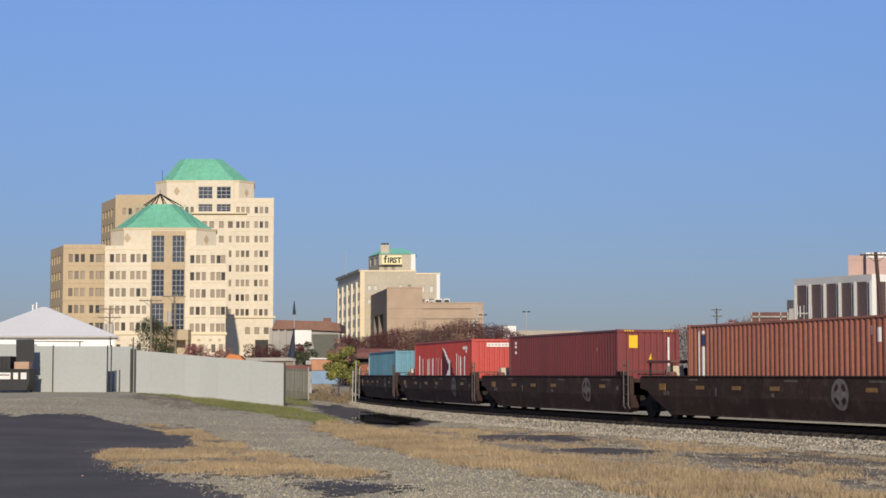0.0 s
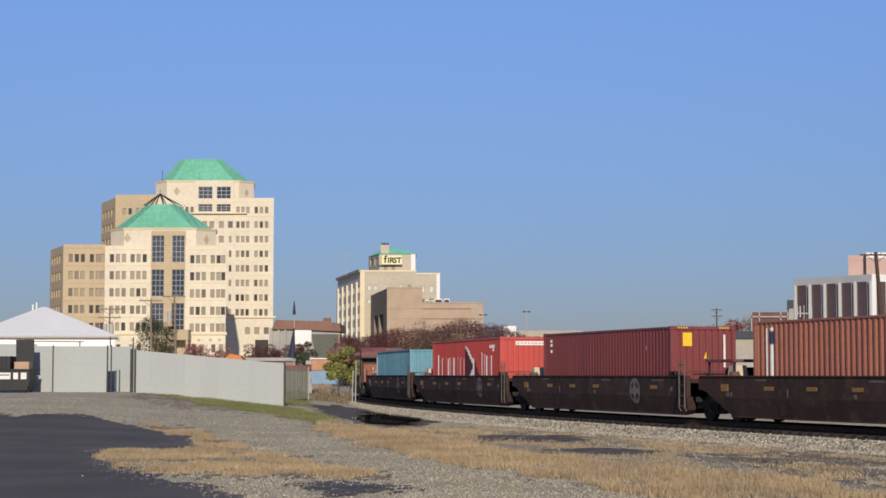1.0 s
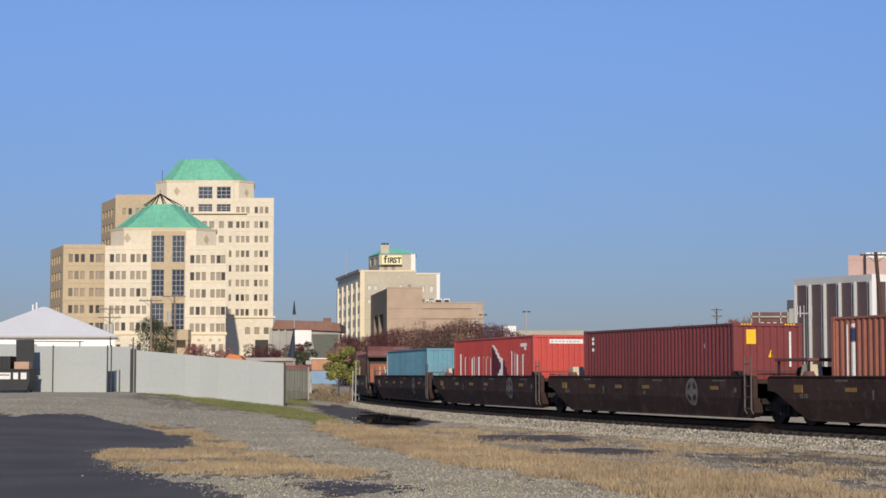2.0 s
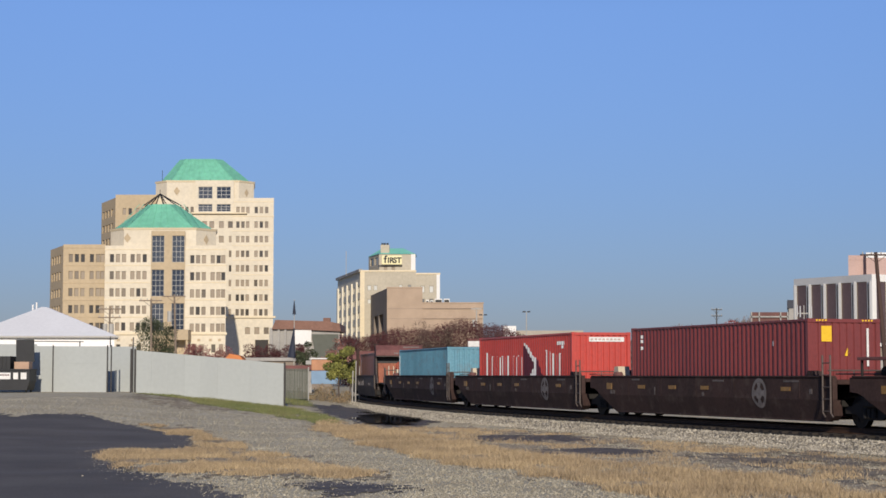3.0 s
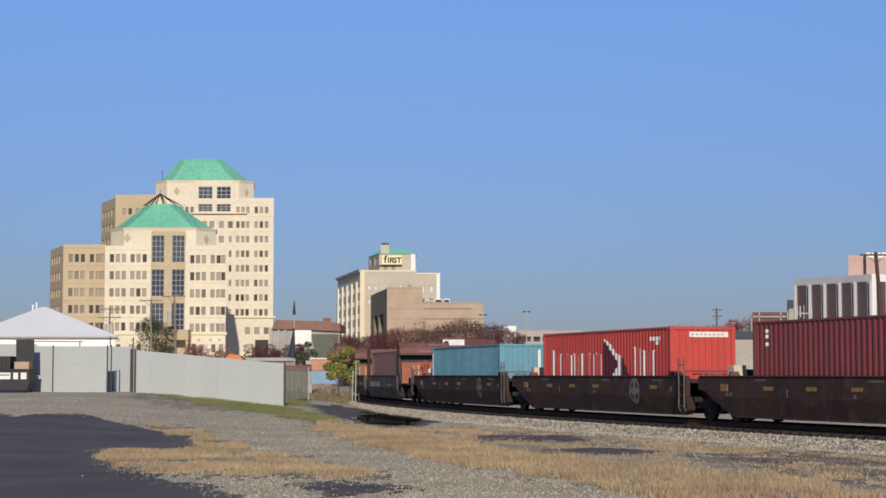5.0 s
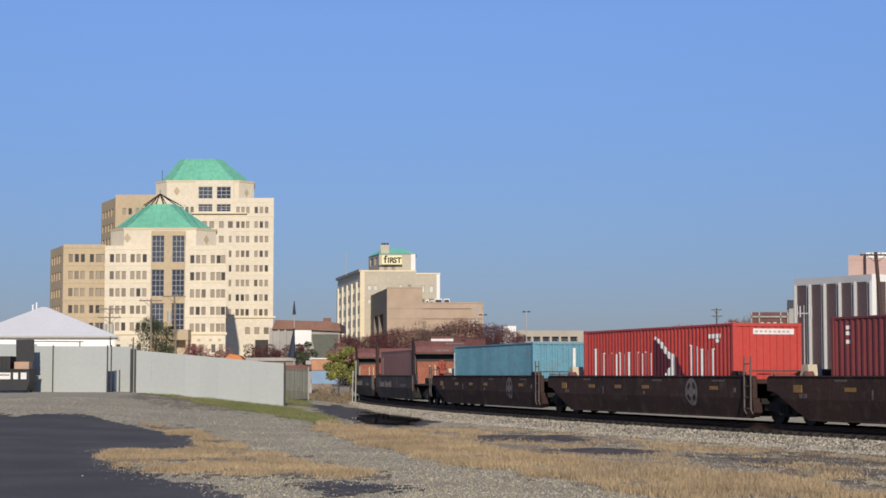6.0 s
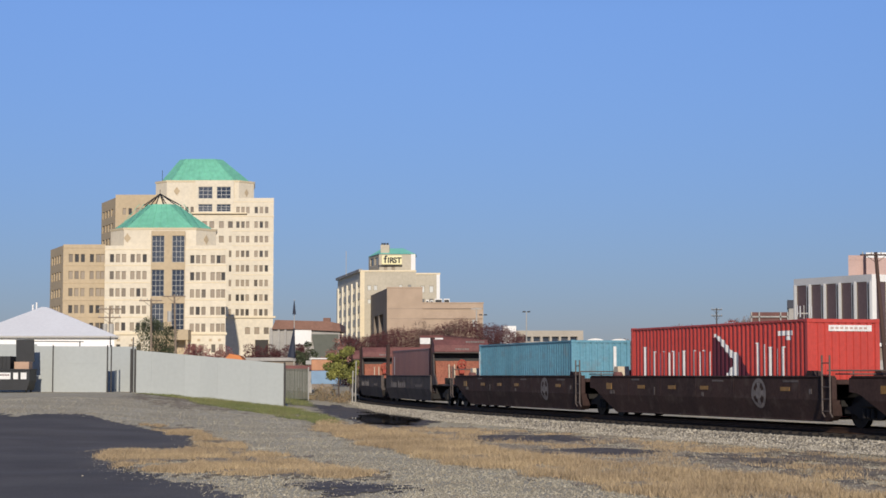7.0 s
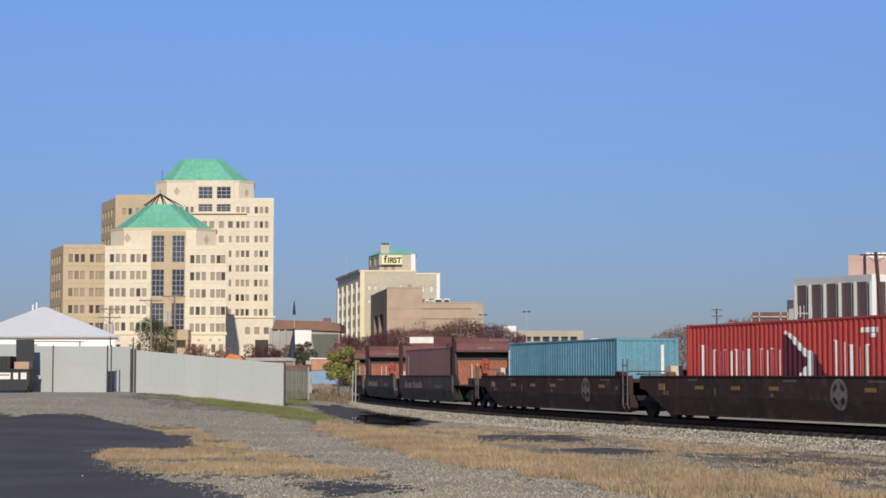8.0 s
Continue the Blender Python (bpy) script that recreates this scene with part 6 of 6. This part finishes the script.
def bulkhead(car, x):
    """A raised end frame: posts, a folded header over a dark recess, and a rusty slope sheet, all facing ahead."""
    b = new("bulkhead")
    b.parent = car
    b.matrix_basis = pose(x, 0, 0)
    tagged(b, "faded maroon bulkhead with an open recess")
    for y in (-1.40, 1.22):
        bm = bmesh.new()
        box(bm, -0.28, 0.0, y, y + 0.18, 0.6, 3.34, 0.02)
        part("post", bm, M_CAR, b, "dark post")
        bm = bmesh.new()
        prism(bm, [(0.0, 1.0), (1.15, 1.0), (1.15, 1.12), (0.42, 1.6), (0.30, 2.62), (0.0, 2.62)], y + 0.03, y + 0.09)
        part("gusset", bm, M_CARGREY, b)
    bm = bmesh.new()
    prism(bm, [(-0.1, 2.58), (0.62, 2.58), (0.66, 2.66), (0.62, 2.95), (0.30, 3.24), (-0.1, 3.24)], -1.38, 1.38)
    part("header", bm, M_BULK, b, "faded maroon folded header")
    bm = bmesh.new()
    box(bm, 0.60, 0.68, -1.38, 1.38, 2.56, 2.62, 0.01)
    part("header_lip", bm, M_CARGREY, b)
    # near-black plate that stands in for the shade in the open recess
    bm = bmesh.new()
    box(bm, -0.14, -0.06, -1.21, 1.21, 2.18, 2.60)
    part("recess_shade_plate", bm, M_DARK, b)
    bm = bmesh.new()
    prism(bm, [(-0.10, 1.02), (0.50, 1.02), (0.06, 2.18), (-0.10, 2.18)], -1.21, 1.21)
    part("slope_sheet", bm, M_RUSTY, b, "rusty orange slope sheet")
    for y in (-0.62, -0.34):
        bm = bmesh.new()
        cyl(bm, (0.62, y, 1.1), (0.55, y, 2.0), 0.03, seg=6)
        part("grab_iron", bm, M_PALEBOX, b, "pale grab iron")
    bm = bmesh.new()
    for k in range(24):
        a0, a1 = math.pi * k / 12, math.pi * (k + 1) / 12
        cyl(bm, (0.62, 0.02 + 0.20 * math.cos(a0), 2.02 + 0.20 * math.sin(a0)), (0.62, 0.02 + 0.20 * math.cos(a1), 2.02 + 0.20 * math.sin(a1)), 0.035, seg=5)
    for k in range(4):
        cyl(bm, (0.62, 0.02, 2.02), (0.62, 0.02 + 0.20 * math.cos(k * math.pi / 2), 2.02 + 0.20 * math.sin(k * math.pi / 2)), 0.03, seg=5)
    part("brake_wheel", bm, M_REDOXIDE, b, "red brake wheel")
    bm = bmesh.new()
    box(bm, 0.40, 0.60, -0.10, 0.16, 1.55, 1.86, 0.02)
    part("brake_gear_case", bm, M_REDOXIDE, b)
    bm = bmesh.new()
    prism(bm, [(0.45, 1.36), (0.85, 1.36), (0.80, 1.70), (0.50, 1.70)], 0.62, 0.92)
    part("guide", bm, M_PALEBOX, b, "pale cream guide casting")
    bm = bmesh.new()
    prism(bm, [(0.45, 1.30), (0.90, 1.30), (0.82, 1.72), (0.52, 1.72)], 1.00, 1.22)
    part("corner_guide", bm, M_BULK, b)
    for z, y0, n in ((2.72, -0.32, 6), (3.08, 0.25, 8)):
        bm = bmesh.new()
        for k in range(n):
            xx = 0.655 if z < 3 else 0.49
            box(bm, xx - 0.02, xx + 0.012, y0 + k * 0.12, y0 + 0.085 + k * 0.12, z, z + 0.08)
        part("stencil_bars", bm, M_EMBLEM, b, "small white stencil bars")


def bulkhead_car(label, ahead=None, nose=False):
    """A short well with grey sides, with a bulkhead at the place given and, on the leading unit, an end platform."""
    c = thing("well_car", label, "rail car", group="bulkhead well car units")
    outline = [(-HALF, SILL_TOP), (-HALF, 0.66), (-5.85, 0.20), (5.75, 0.20), (HALF, 0.62), (HALF, SILL_TOP)]
    for sy in (-1, 1):
        creased_sill(c, outline, sy, M_CARGREY)
        bm = bmesh.new()
        box(bm, -HALF + 0.1, HALF - 0.1, min(sy * 1.26, sy * 1.48), max(sy * 1.26, sy * 1.48), SILL_TOP, SILL_TOP + 0.05, 0.01)
        part("top_chord", bm, M_CARGREY, c)
        for x in (-4.6, -1.6, 1.4, 4.4):
            bm = bmesh.new()
            box(bm, x - 0.03, x + 0.03, min(sy * 1.45, sy * 1.456), max(sy * 1.45, sy * 1.456), 0.80, 1.40)
            part("side_rib", bm, M_CARGREY, c)
    bm = bmesh.new()
    box(bm, -6.0, 6.0, -1.14, 1.14, FLOOR - 0.06, FLOOR - 0.01)
    part("well_floor", bm, M_CARGREY, c)
    for x in (-6.2, 6.1):
        bm = bmesh.new()
        box(bm, x, x + 0.1, -1.28, 1.28, 0.3, 1.3)
        part("end_wall", bm, M_TRUCK, c)
    bm = bmesh.new()
    box(bm, -7.6, -6.1, -0.8, 0.8, 0.86, 1.08, 0.03)
    part("draft_sill", bm, M_TRUCK, c)
    truck(c, -7.25)
    for y in (-1.40, 1.22):
        bm = bmesh.new()
        box(bm, -6.62, -6.34, y, y + 0.18, 0.5, 3.2, 0.02)
        part("rear_post", bm, M_CAR, c, "dark post")
        for z in (1.6, 2.0, 2.4, 2.8):
            bm = bmesh.new()
            cyl(bm, (-6.80, y - 0.02, z), (-6.34, y - 0.02, z), 0.02, seg=6)
            part("post_rung", bm, M_HAND, c)
    bm = bmesh.new()
    box(bm, -6.60, -6.40, -1.22, 1.22, 2.7, 3.05, 0.02)
    part("rear_beam", bm, M_BULK, c, "faded maroon cross beam")
    if ahead is not None:
        bulkhead(c, ahead)
    if nose:
        bm = bmesh.new()
        box(bm, HALF - 0.2, 10.5, -1.15, 1.15, 0.94, 1.04, 0.02)
        part("end_platform", bm, M_CARGREY, c)
        bm = bmesh.new()
        box(bm, 6.4, 11.2, -0.35, 0.35, 0.70, 0.94, 0.03)
        part("draft_sill", bm, M_TRUCK, c)
        truck(c, 8.7)
        ladder(c, 10.2, -1.2, 0.55, 1.9)
        for x, y, r in ((7.9, -0.85, 0.2), (9.2, -0.7, 0.16)):
            bm = bmesh.new()
            cyl(bm, (x, y, 1.04), (x, y, 1.34), r, seg=10)
            part("air_reservoir", bm, M_TRUCK, c)
        bm = bmesh.new()
        cyl(bm, (10.3, -1.2, 1.75), (10.3, 1.2, 1.75), 0.025, seg=8)
        part("handrail", bm, M_HAND, c)
        for y in (-1.15, 0.0, 1.15):
            bm = bmesh.new()
            cyl(bm, (10.3, y, 1.04), (10.3, y, 1.75), 0.022, seg=8)
            part("rail_post", bm, M_HAND, c)
    # the owner's name and a number, as rubbed bars
    for x, w, h in ((-4.6, 0.42, 0.36), (-3.95, 0.34, 0.26), (-3.4, 0.34, 0.26), (-2.5, 0.34, 0.36), (-1.95, 0.34, 0.26), (-1.4, 0.34, 0.26), (-0.85, 0.34, 0.36)):
        bm = bmesh.new()
        box(bm, x, x + 0.12, -1.462, -1.45, 0.82, 0.82 + h)
        box(bm, x + w - 0.10, x + w, -1.462, -1.45, 0.82, 1.08)
        tagged(part("lettering_bar", bm, M_EMBLEM, c, "faded white lettering bar"), kind="stuff")
    bm = bmesh.new()
    for k in range(6):
        box(bm, 2.4 + 0.3 * k, 2.6 + 0.3 * k, -1.459, -1.45, 0.86, 1.0)
    tagged(part("number_stencil", bm, M_STENCIL, c), kind="stuff")
    return c


def unit_pose(n, t):
    """Where unit n of the train stands at t seconds: its ends follow the line at a steady pace."""
    s = PITCH * t / UNIT_TIME - PITCH * n
    (a, _), (b, _) = on_line(s - PITCH / 2), on_line(s + PITCH / 2)
    d = b - a
    return Matrix.Translation(((a.x + b.x) / 2, (a.y + b.y) / 2, RAIL_TOP)) @ Matrix.Rotation(math.atan2(d.y, d.x), 4, "Z")


BOX_AHEAD = 0.66
CARS = [
    (-1, well_car("dark brown well car unit carrying a brown container", M_CAR, raised=True), brown_container()),
    (0, well_car("dark brown well car unit carrying a dark red container", M_CAR), dark_red_container()),
    (1, well_car("dark brown well car unit carrying a bright red container", M_CAR), red_container()),
    (2, well_car("dark brown well car unit carrying a blue container", M_CAR), blue_container()),
    (3.1235, bulkhead_car("weathered grey bulkhead well car unit carrying a rust brown container", HALF, True), rust_container()),
    (3.9376, bulkhead_car("weathered grey empty well car unit with a maroon bulkhead", -5.4), None),
    (4.7518, bulkhead_car("weathered grey empty well car unit with a maroon bulkhead", -5.4), None),
    (5.5660, bulkhead_car("weathered grey empty well car unit with a maroon bulkhead", -5.4), None),
    (6.3802, bulkhead_car("weathered grey empty well car unit with a maroon bulkhead", -5.4), None),
    (7.1944, bulkhead_car("weathered grey empty well car unit with a maroon bulkhead", -5.4), None),
    (8.24, well_car("weathered grey well car unit carrying two stacked containers", M_CARGREY, False), rust_container()),
]
TOP_BOX = container("shipping_container", M_BULK, "maroon container stacked on another with a white end strip")
_bm = bmesh.new()
box(_bm, LONG / 2 - 0.02, LONG / 2 + 0.02, -1.2, 1.2, 1.92, 2.60)
part("end_strip", _bm, M_MARK, TOP_BOX, "white end strip")
# the lower 8 ft 6 in boxes
LOW = 2.591 / TALL
for low_box in (TOP_BOX, CARS[3][2], CARS[4][2], CARS[10][2]):
    low_box.scale = (1, 1, LOW)
# the rust brown box is a 35 ft one
CARS[4][2].scale = (10.67 / LONG, 1, LOW)


def motions():
    times = [i * 0.25 for i in range(33)]
    for n, car, load in CARS:
        walk(car, [(t, unit_pose(n, t)) for t in times])
        if load:
            ahead = pose(BOX_AHEAD if n < 3 else -0.45 if n < 4 else 0.0, 0, FLOOR)
            walk(load, [(t, unit_pose(n, t) @ ahead) for t in times])
    walk(TOP_BOX, [(t, unit_pose(8.24, t) @ pose(0.0, 0, FLOOR + TALL * LOW + 0.01)) for t in times])
    pace = PITCH / UNIT_TIME / 0.455
    spins = [i * 0.125 for i in range(65)]
    for w, ax in WHEELSETS:
        walk(w, [(t, pose(ax, 0, 0.455, 0, math.degrees(pace * t), 0)) for t in spins])


motions()
